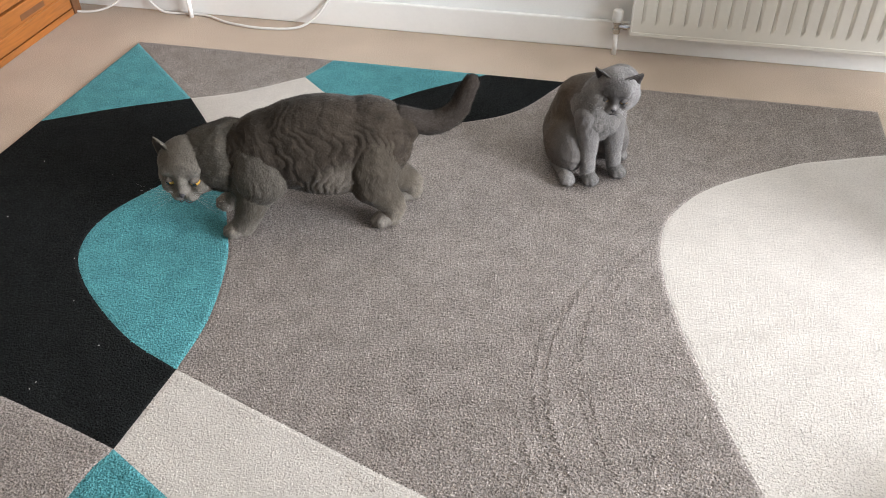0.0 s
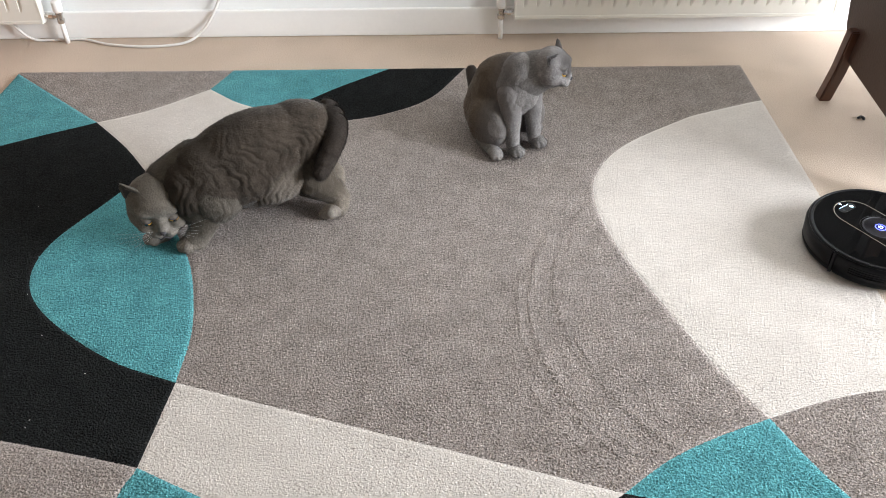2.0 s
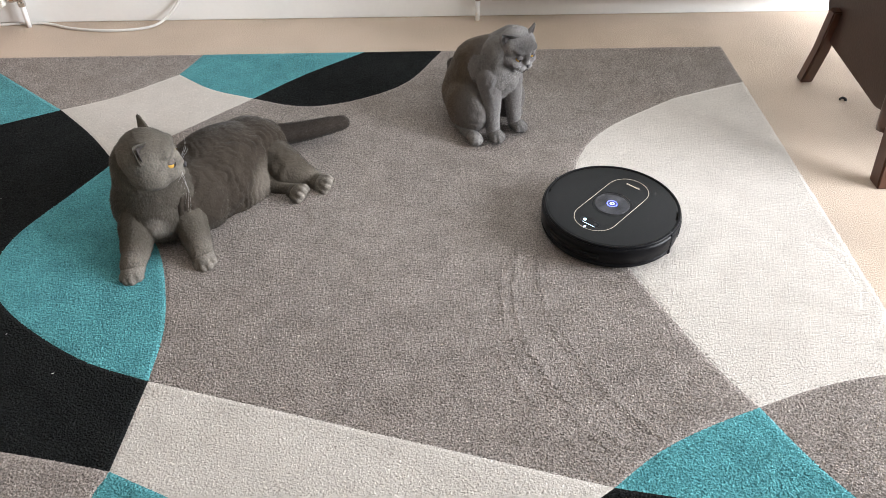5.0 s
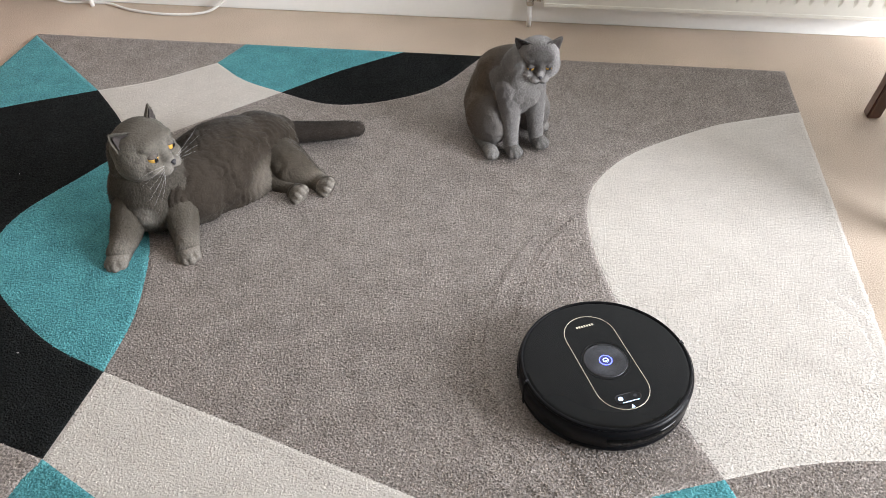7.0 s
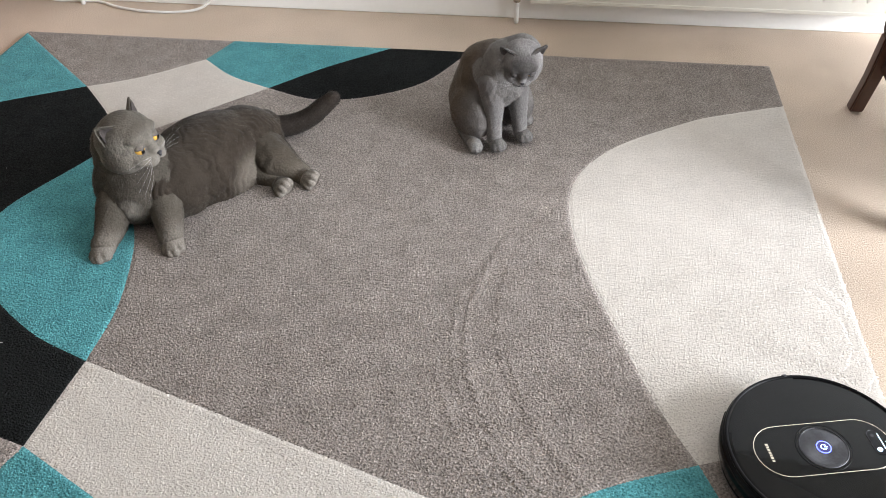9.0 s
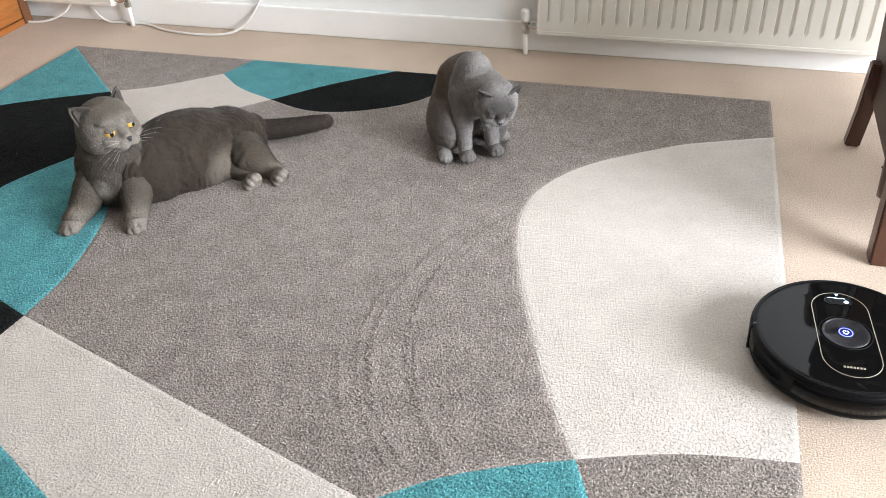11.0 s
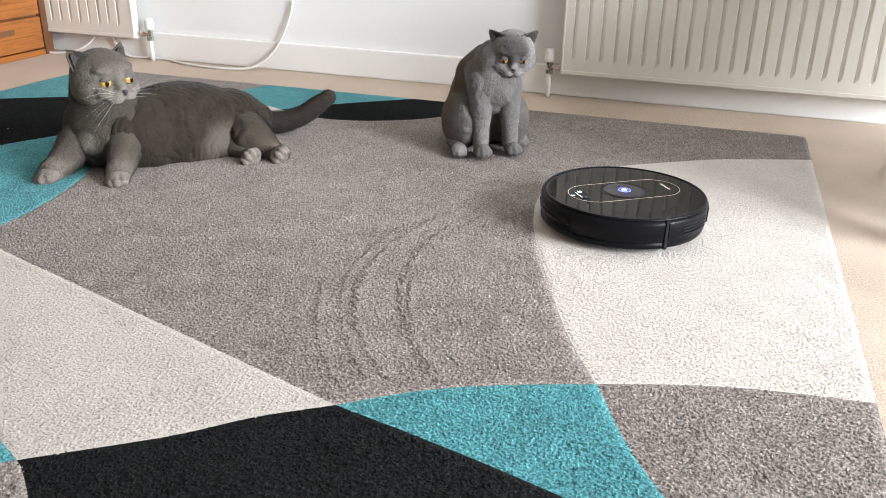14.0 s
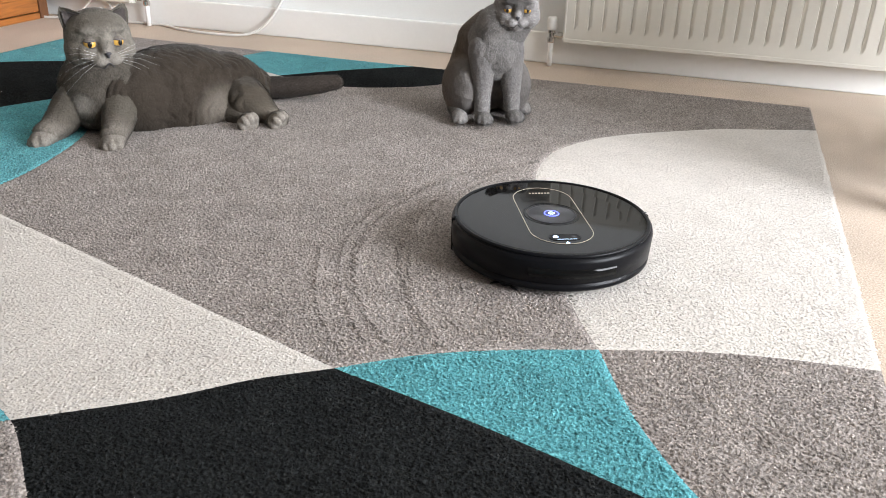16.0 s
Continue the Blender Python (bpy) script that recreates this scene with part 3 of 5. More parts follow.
part("rim", lathe([(0.150, 0.084), (0.1605, 0.0845), (0.1615, 0.088), (0.1590, 0.0915), (0.1555, 0.0915), (0.1550, 0.0885), (0.150, 0.0885)], 80), M_BODY, robot, "raised black rim", smooth=True)
part("top_plate", lathe([(0, 0.0915), (0.06, 0.0914), (0.120, 0.0910), (0.150, 0.0902), (0.1545, 0.0892), (0.1545, 0.084), (0, 0.084)], 80), M_GLASS, robot, "mirror-glossy black top plate", smooth=False)


def stadium(half, r, z, n=14, cx=0.0):
    pts = [(cx + half + r * math.cos(a), r * math.sin(a), z) for a in (math.radians(-90 + 180 * i / n) for i in range(n + 1))]
    return pts + [(cx - half + r * math.cos(a), r * math.sin(a), z) for a in (math.radians(90 + 180 * i / n) for i in range(n + 1))]


part("trim_line", tube(stadium(0.068, 0.0505, 0.0917), 0.0007, 6, closed=True, flat=0.5), M_GOLD, robot, "thin champagne trim line")
btn = part("button", lathe([(0, 0.0925), (0.036, 0.0925), (0.0385, 0.0920), (0.0385, 0.0905)], 48), M_BRUSHED, robot, "brushed round centre button")
part("button_ring", lathe([(0.0385, 0.0912), (0.0390, 0.0930), (0.0405, 0.0930), (0.0415, 0.0912)], 48), M_BRUSHED, btn, smooth=True)
part("button_ring", lathe([(0.0450, 0.0910), (0.0455, 0.0921), (0.0465, 0.0921), (0.0470, 0.0910)], 48), M_BODY, btn, smooth=True)
part("backlight", lathe([(0, 0.0931), (0.0115, 0.0931), (0.0118, 0.0924)], 32), M_BLUEDARK, btn)
part("light_ring", lathe([(0.0108, 0.0930), (0.0110, 0.0934), (0.0124, 0.0934), (0.0126, 0.0926)], 32), M_BLUE, btn, "glowing blue ring")
part("power_symbol", tube([(0.0048 * math.cos(radians(a)), 0.0048 * math.sin(radians(a)), 0.0933) for a in range(30, 331, 20)], 0.0008, 5), M_CYAN, btn)
part("power_symbol", tube([(0.001, 0, 0.0933), (0.0062, 0, 0.0933)], 0.0008, 5), M_CYAN, btn)
panel = part("control_panel", prism([(0.093 + p[1], p[0]) for p in stadium(0.015, 0.0098, 0)][::-1], 0.0905, 0.0920), M_BODYDARK, robot, "dark pill-shaped status panel")
part("panel_edge", tube([(0.093 + p[1], p[0], 0.0921) for p in stadium(0.015, 0.0098, 0)], 0.0006, 5, closed=True), M_BRUSHED, panel)
part("status_light", lathe([(0, 0.0926), (0.0042, 0.0926), (0.0044, 0.0918)], 20), M_CYAN, panel, "pale blue status light", m=pose(0.092, -0.0145, 0))
part("status_light", lathe([(0, 0.0923), (0.0034, 0.0923), (0.0036, 0.0918)], 20), M_BRUSHED, panel, m=pose(0.092, 0.0145, 0))
part("light_bar", box(0.1012, 0.1028, -0.014, 0.018, 0.0919, 0.0924), M_CYAN, panel, "pale glowing bar")
part("arrow_light", prism([(0.1155, -0.003), (0.1155, 0.003), (0.1085, 0.0)], 0.0910, 0.0918), M_CYAN, robot)
for i in range(7):
    part("lettering_bar", box(-0.0960, -0.0912, -0.0185 + i * 0.0054, -0.0150 + i * 0.0054, 0.0913, 0.0917), M_GOLD, robot)
for s in (-1, 1):
    # seams between bumper and body, and the vents behind them
    part("seam", box(-0.0035, 0.0035, min(s * 0.1575, s * 0.1650), max(s * 0.1575, s * 0.1650), 0.014, 0.0868, 0.001, 1), M_BODYDARK, robot)
    # metal notch put in for the glint at the rim's side gap
    part("rim_clip", box(-0.0022, 0.0022, min(s * 0.1555, s * 0.1618), max(s * 0.1555, s * 0.1618), 0.0905, 0.0922, 0.0005, 1), M_BRUSHED, robot)
    for k in range(4):
        part("vent_slat", tube([(0.1640 * math.cos(radians(s * a)), 0.1640 * math.sin(radians(s * a)), 0.044 + 0.008 * k) for a in range(104, 133, 4)], 0.0013, 6), M_BODYDARK, robot)
part("dust_bin", lathe([(0.160, 0.036), (0.1652, 0.038), (0.1660, 0.074), (0.160, 0.078)], 30, 142, 218), M_GLASS, robot, "glossy dust bin door", smooth=True)
part("sensor_window", lathe([(0.160, 0.045), (0.1662, 0.046), (0.1666, 0.064), (0.160, 0.066)], 20, -24, 24), M_GLASS, robot, "dark sensor window", smooth=True)
brush = part("side_brush", lathe([(0, 0.004), (0.012, 0.004), (0.012, 0.010), (0, 0.010)], 16), M_BODYDARK, robot, m=pose(0.11, -0.09, 0))
for k in range(3):
    a = radians(20 + 120 * k)
    part("bristle", tube([(0, 0, 0.006), (0.02 * math.cos(a), 0.02 * math.sin(a), 0.004), (0.026 * math.cos(a + 0.15), 0.026 * math.sin(a + 0.15), 0.003)], [0.002, 0.0025, 0.0012], 5), M_BODYDARK, brush)
# true proportions: 31 cm across, 7 cm high
SQUASH = Matrix.Diagonal((0.955, 0.955, 0.745, 1))
for ob in robot.children_recursive:
    ob.data.transform(SQUASH)
    ob.matrix_basis = Matrix.Translation(SQUASH @ ob.matrix_basis.translation) @ ob.matrix_basis.to_quaternion().to_matrix().to_4x4()
ROBOT_ROWS = [(0, 1.215, -0.60, 55), (0.5, 1.26, -0.485, 72), (1, 1.268, -0.36, 88), (1.5, 1.245, -0.24, 104), (2, 1.191, -0.133, 122), (2.5, 1.126, -0.056, 144.1), (3, 1.022, 0.005, 161.6),
              (3.5, 0.914, 0.030, 174.5), (4, 0.806, 0.024, 189.4), (4.5, 0.706, -0.016, 207), (5, 0.625, -0.088, 226), (5.5, 0.573, -0.176, 245), (6, 0.556, -0.264, 262), (6.5, 0.567, -0.345, 278.3),
              (7, 0.604, -0.440, 294.5), (7.5, 0.667, -0.527, 312.2), (8, 0.759, -0.594, 333.7), (8.5, 0.873, -0.624, 351.1), (9, 0.990, -0.612, 373.0), (9.5, 1.095, -0.562, 393), (10, 1.172, -0.482, 413),
              (10.5, 1.218, -0.386, 432), (11, 1.226, -0.285, 453), (11.5, 1.204, -0.188, 474.0), (12, 1.140, -0.101, 494.1), (12.5, 1.053, -0.032, 517), (13, 0.955, 0.007, 533.1), (13.5, 0.851, 0.007, 556.1),
              (14, 0.762, -0.028, 576.1), (14.5, 0.696, -0.095, 592.2), (15, 0.655, -0.172, 613.7), (15.5, 0.650, -0.257, 636.4), (16, 0.683, -0.356, 654.5)]

# ---- cats ----
FUR = dict(rough=0.95, spec=0.10, grain=0.16, scale=240, bump=0.5, blotch=0.17, blotch_scale=34, sheen=0.12)
M_FURDARK = material("dark_tail_fur", (0.036, 0.029, 0.024), second=(0.052, 0.043, 0.037), **dict(FUR, sheen=0.06))


def marked(name, coat, marks, **more):
    """A coat with markings. marks: an axis with from and to, or a spot's centre and radius, then its colour and how much of it."""
    m = material(name, coat, second=tuple(c * 1.25 for c in coat), **dict(FUR, **more))
    nt = m.node_tree
    tc, sp = nt.nodes.new("ShaderNodeTexCoord"), nt.nodes.new("ShaderNodeSeparateXYZ")
    wobble = nt.nodes.new("ShaderNodeTexNoise")
    wobble.inputs["Scale"].default_value = 60
    nt.links.new(tc.outputs["Object"], sp.inputs[0])
    nt.links.new(tc.outputs["Object"], wobble.inputs["Vector"])
    shader = nt.nodes["Principled BSDF"]
    last = shader.inputs["Base Color"].links[0].from_socket
    for where, a, b, colour, most in marks:
        ramp, mix, add = nt.nodes.new("ShaderNodeMapRange"), nt.nodes.new("ShaderNodeMix"), nt.nodes.new("ShaderNodeMath")
        ramp.interpolation_type = "SMOOTHSTEP"
        add.operation = "MULTIPLY_ADD"
        add.inputs[1].default_value = 0.016
        nt.links.new(wobble.outputs["Fac"], add.inputs[0])
        if isinstance(where, str):
            ramp.inputs["From Min"].default_value, ramp.inputs["From Max"].default_value, ramp.inputs["To Max"].default_value = a, b, most
            nt.links.new(sp.outputs[where], add.inputs[2])
        else:
            far = nt.nodes.new("ShaderNodeVectorMath")
            far.operation = "DISTANCE"
            far.inputs[1].default_value = where
            nt.links.new(tc.outputs["Object"], far.inputs[0])
            nt.links.new(far.outputs["Value"], add.inputs[2])
            ramp.inputs["From Min"].default_value, ramp.inputs["From Max"].default_value = a + 0.008, b + 0.008
            ramp.inputs["To Min"].default_value, ramp.inputs["To Max"].default_value = most, 0.0
        nt.links.new(add.outputs[0], ramp.inputs["Value"])
        mix.data_type = "RGBA"
        mix.inputs["B"].default_value = (*colour, 1)
        nt.links.new(ramp.outputs[0], mix.inputs["Factor"])
        nt.links.new(last, mix.inputs["A"])
        last = mix.outputs["Result"]
    nt.links.new(last, shader.inputs["Base Color"])
    return m


def hairy(m, spread):
    """Every hair or tuft a little lighter or darker than its neighbours."""
    nt = m.node_tree
    base = nt.nodes["Principled BSDF"].inputs["Base Color"]
    geo, ramp, mul = nt.nodes.new("ShaderNodeNewGeometry"), nt.nodes.new("ShaderNodeMapRange"), nt.nodes.new("ShaderNodeVectorMath")
    ramp.inputs["To Min"].default_value, ramp.inputs["To Max"].default_value = 1 - spread, 1 + spread
    mul.operation = "SCALE"
    nt.links.new(geo.outputs["Random Per Island"], ramp.inputs["Value"])
    nt.links.new(base.links[0].from_socket, mul.inputs[0])
    nt.links.new(ramp.outputs[0], mul.inputs["Scale"])
    nt.links.new(mul.outputs[0], base)


# the stout cat: brown-grey body darkened for shade, greyer chest and head, pale feet
M_BACKA = marked("big_cat_body_fur_shaded", (0.038, 0.030, 0.023), [("X", -0.02, 0.16, (0.046, 0.037, 0.029), 0.9), ((-0.045, 0.085, -0.065), 0.025, 0.085, (0.165, 0.142, 0.118), 0.85)], blotch=0.30)
M_CHESTA = marked("big_cat_chest_fur", (0.081, 0.071, 0.059), [((0.088, 0.0, -0.040), 0.008, 0.034, (0.305, 0.277, 0.244), 0.8)])
M_NECKA = marked("big_cat_neck_fur", (0.088, 0.078, 0.064), [])
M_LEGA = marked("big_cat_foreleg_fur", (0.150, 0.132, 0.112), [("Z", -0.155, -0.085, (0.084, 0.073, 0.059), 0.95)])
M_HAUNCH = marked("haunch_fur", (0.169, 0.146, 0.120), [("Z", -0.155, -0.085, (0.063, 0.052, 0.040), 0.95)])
M_FURPAW = marked("paw_fur", (0.195, 0.174, 0.150), [])
M_HEADA = marked("big_cat_head_fur", (0.127, 0.114, 0.097), [("Z", 0.030, 0.062, (0.099, 0.086, 0.071), 0.8), ((0.070, 0.0, -0.026), 0.012, 0.040, (0.198, 0.181, 0.158), 0.8)])
M_LIDA = marked("big_cat_lid_fur", (0.113, 0.099, 0.086), [])
# the slim cat: blue-grey, dark mask, pale muzzle; shade painted brown along the back
M_BODYB = marked("slim_cat_body_fur_shaded", (0.092, 0.073, 0.056), [("X", -0.01, 0.07, (0.159, 0.148, 0.141), 0.9)])
M_FURB = marked("slim_cat_chest_fur", (0.165, 0.156, 0.149), [])
M_LEGB = marked("slim_cat_foreleg_fur", (0.210, 0.199, 0.193), [("Z", -0.10, 0.02, (0.170, 0.160, 0.155), 0.9)])
M_HEADB = marked("slim_cat_head_fur", (0.181, 0.171, 0.167), [((0.036, 0.000, 0.026), 0.022, 0.052, (0.062, 0.057, 0.054), 0.9),
                                                              ((0.052, 0.0, -0.004), 0.004, 0.014, (0.273, 0.261, 0.255), 0.85), ((0.058, 0.0, -0.026), 0.008, 0.026, (0.295, 0.284, 0.278), 0.8)])
M_LIDB = marked("slim_cat_lid_fur", (0.089, 0.082, 0.079), [])
M_AMBER = material("amber_eye", (0.50, 0.27, 0.045), second=(0.62, 0.38, 0.09), rough=0.08, grain=0.15, scale=160, coat=1.0)
M_PUPIL = material("pupil", (0.006, 0.005, 0.005), rough=0.06, coat=1.0)
M_NOSE = material("nose_leather", (0.035, 0.032, 0.036), rough=0.5, grain=0.2, scale=500, bump=0.2)
for coat_of in (M_FURDARK, M_BACKA, M_CHESTA, M_NECKA, M_LEGA, M_HAUNCH, M_FURPAW, M_HEADA, M_BODYB, M_FURB, M_LEGB, M_HEADB):
    hairy(coat_of, 0.22)
for pile, spread in ((M_GREY, 0.23), (M_TEAL, 0.14), (M_CREAM, 0.07), (M_BLACK, 0.30)):
    hairy(pile, spread)
M_INEAR = material("inner_ear", (0.045, 0.036, 0.033), rough=0.9, grain=0.2, scale=200, bump=0.3)
M_WHISKER = material("whisker", (0.82, 0.81, 0.80), rough=0.4)


def lump(bm, c, r, turn=(0, 0, 0)):
    """An ellipsoid to be melted into a body."""
    m = pose(*c, *turn) @ Matrix.Diagonal((*(r if isinstance(r, (tuple, list)) else (r, r, r)), 1))
    bmesh.ops.create_icosphere(bm, subdivisions=3, radius=1, matrix=m)


def limb(bm, chain):
    """A tapered chain of (point, radius)."""
    for (a, ra), (b, rb) in zip(chain, chain[1:]):
        a, b = Vector(a), Vector(b)
        n = max(2, int((b - a).length / (min(ra, rb) * 0.35)))
        for i in range(n + 1):
            t = i / n
            bmesh.ops.create_icosphere(bm, subdivisions=2, radius=ra + (rb - ra) * t, matrix=Matrix.Translation(a.lerp(b, t)))


def melt(bm, voxel=0.006, smooth=10):
    """One closed skin round all lumps: vertices and triangles."""
    me = bpy.data.meshes.new("clay")
    bm.to_mesh(me)
    bm.free()
    ob = new("clay", me)
    r = ob.modifiers.new("skin", "REMESH")
    r.mode, r.voxel_size = "VOXEL", voxel
    s = ob.modifiers.new("soft", "SMOOTH")
    s.factor, s.iterations = 0.5, smooth
    t = ob.modifiers.new("tri", "TRIANGULATE")
    bpy.context.view_layer.update()
    ev = ob.evaluated_get(bpy.context.evaluated_depsgraph_get())
    out = ev.to_mesh()
    v = np.empty(len(out.vertices) * 3, np.float32)
    out.vertices.foreach_get("co", v)
    f = np.empty(len(out.loops), np.int32)
    out.loops.foreach_get("vertex_index", f)
    ev.to_mesh_clear()
    bpy.data.objects.remove(ob)
    bpy.data.meshes.remove(me)
    return v.reshape(-1, 3).astype(float), f.reshape(-1, 3)


def furry(name, bm, mat, parent, flow=(-1, 0, -0.35), length=0.0085, density=330000, label="", voxel=0.006, smooth=10, folds=0.0, m=None, seed=1):
    """A melted skin with short leaning hairs on it, as one mesh. flow: the way that the coat lies."""
    v, f = melt(bm, voxel, smooth)
    r = np.random.default_rng(seed)
    if folds:
        # creases across the coat
        n0 = np.zeros_like(v)
        e = np.cross(v[f[:, 1]] - v[f[:, 0]], v[f[:, 2]] - v[f[:, 0]])
        for k in range(3):
            np.add.at(n0, f[:, k], e)
        n0 /= np.linalg.norm(n0, axis=1)[:, None] + 1e-9
        wave = np.empty(len(v))
        for i, p in enumerate(v):
            bend = 2.6 * noise.noise(Vector((p[0] * 9, p[1] * 14, p[2] * 14))) + 1.1 * noise.noise(Vector((p[0] * 30, p[1] * 34, p[2] * 34 + 5)))
            ridge = 1 - abs(math.sin(p[0] * 118 + bend * 2.4)) ** 0.55 * 2
            wave[i] = -ridge * max(0.0, 0.60 + 0.9 * noise.noise(Vector((p[0] * 17 + 3, p[1] * 17, p[2] * 17)))) + 0.5 * noise.noise(Vector((p[0] * 60, p[1] * 40, p[2] * 40)))
        v = v + n0 * (folds * wave * (1 - 0.85 * np.clip(n0[:, 2], 0, 1)))[:, None]
    a, b, c = v[f[:, 0]], v[f[:, 1]], v[f[:, 2]]
    nrm = np.cross(b - a, c - a)
    area = np.linalg.norm(nrm, axis=1) / 2
    n = int(area.sum() * density)
    pick = r.choice(len(f), n, p=area / area.sum())
    u, w = r.random(n), r.random(n)
    flip = u + w > 1
    u[flip], w[flip] = 1 - u[flip], 1 - w[flip]
    p = a[pick] + (b - a)[pick] * u[:, None] + (c - a)[pick] * w[:, None]
    nn = nrm[pick] / (2 * area[pick][:, None] + 1e-12)
    fl = np.array(flow, float)[None] + r.normal(0, 0.28, (n, 3))
    fl = fl - nn * (fl * nn).sum(1)[:, None]
    fl /= np.linalg.norm(fl, axis=1)[:, None] + 1e-9
    side = np.cross(nn, fl)
    ln = length * r.uniform(0.6, 1.2, n)[:, None]
    wd = 0.0007 * r.uniform(0.7, 1.3, n)[:, None]
    tip = p + fl * ln * 0.86 + nn * ln * r.uniform(0.08, 0.42, n)[:, None]
    hv = np.stack([p + side * wd - nn * 0.0003, p - side * wd - nn * 0.0003, tip], 1).reshape(-1, 3)
    base = len(v) + np.arange(n)[:, None, None] * 3
    hf = (base + np.array([[0, 1, 2]])[None]).reshape(-1, 3)
    me = mesh_from(name, np.vstack([v, hv]), np.vstack([f, hf]))
    me.polygons.foreach_set("use_smooth", np.ones(len(f) + len(hf), bool))
    # the hairs take the skin's normals, so that the coat shades softly
    vn = np.zeros_like(v)
    for k in range(3):
        np.add.at(vn, f[:, k], nrm)
    vn /= np.linalg.norm(vn, axis=1)[:, None] + 1e-12
    soft = vn[f[pick, 0]] * (1 - u - w)[:, None] + vn[f[pick, 1]] * u[:, None] + vn[f[pick, 2]] * w[:, None]
    soft = soft + r.normal(0, 0.13, (n, 3))
    soft /= np.linalg.norm(soft, axis=1)[:, None] + 1e-12
    me.normals_split_custom_set_from_vertices(np.vstack([vn, np.repeat(soft, 3, axis=0)]))
    me.materials.append(mat)
    ob = new(name, me)
    if parent:
        ob.parent = parent
    if m:
        ob.matrix_basis = m
    if label:
        ob["label"] = label
    return ob


def ear_leaf(bm, wide, high, deep, thick, lean):
    """A pointed cup, hollow to the front (+x), as a closed shell."""
    nu, nv = 10, 9
    sheets = []
    for back in (0.0, thick):
        rows = []
        for j in range(nv + 1):
            v = j / nv
            half = wide * (1 - v) ** 0.72 + 0.0012
            rows.append([bm.verts.new((-deep * (1 - u * u) * (1 - 0.75 * v) - back * (1 - 0.6 * v) - 0.10 * high * v * v, half * u + lean * v, high * (v - 0.28))) for u in (2 * i / nu - 1 for i in range(nu + 1))])
        sheets.append(rows)
    f, g = sheets
    for j in range(nv):
        for i in range(nu):
            bm.faces.new((f[j][i], f[j][i + 1], f[j + 1][i + 1], f[j + 1][i]))
            bm.faces.new((g[j][i], g[j + 1][i], g[j + 1][i + 1], g[j][i + 1]))
        for i in (0, nu):
            bm.faces.new((f[j][i], f[j + 1][i], g[j + 1][i], g[j][i]))
    for i in range(nu):
        for j in (0, nv):
            bm.faces.new((f[j][i], f[j][i + 1], g[j][i + 1], g[j][i]))
    bmesh.ops.recalc_face_normals(bm, faces=bm.faces[:])


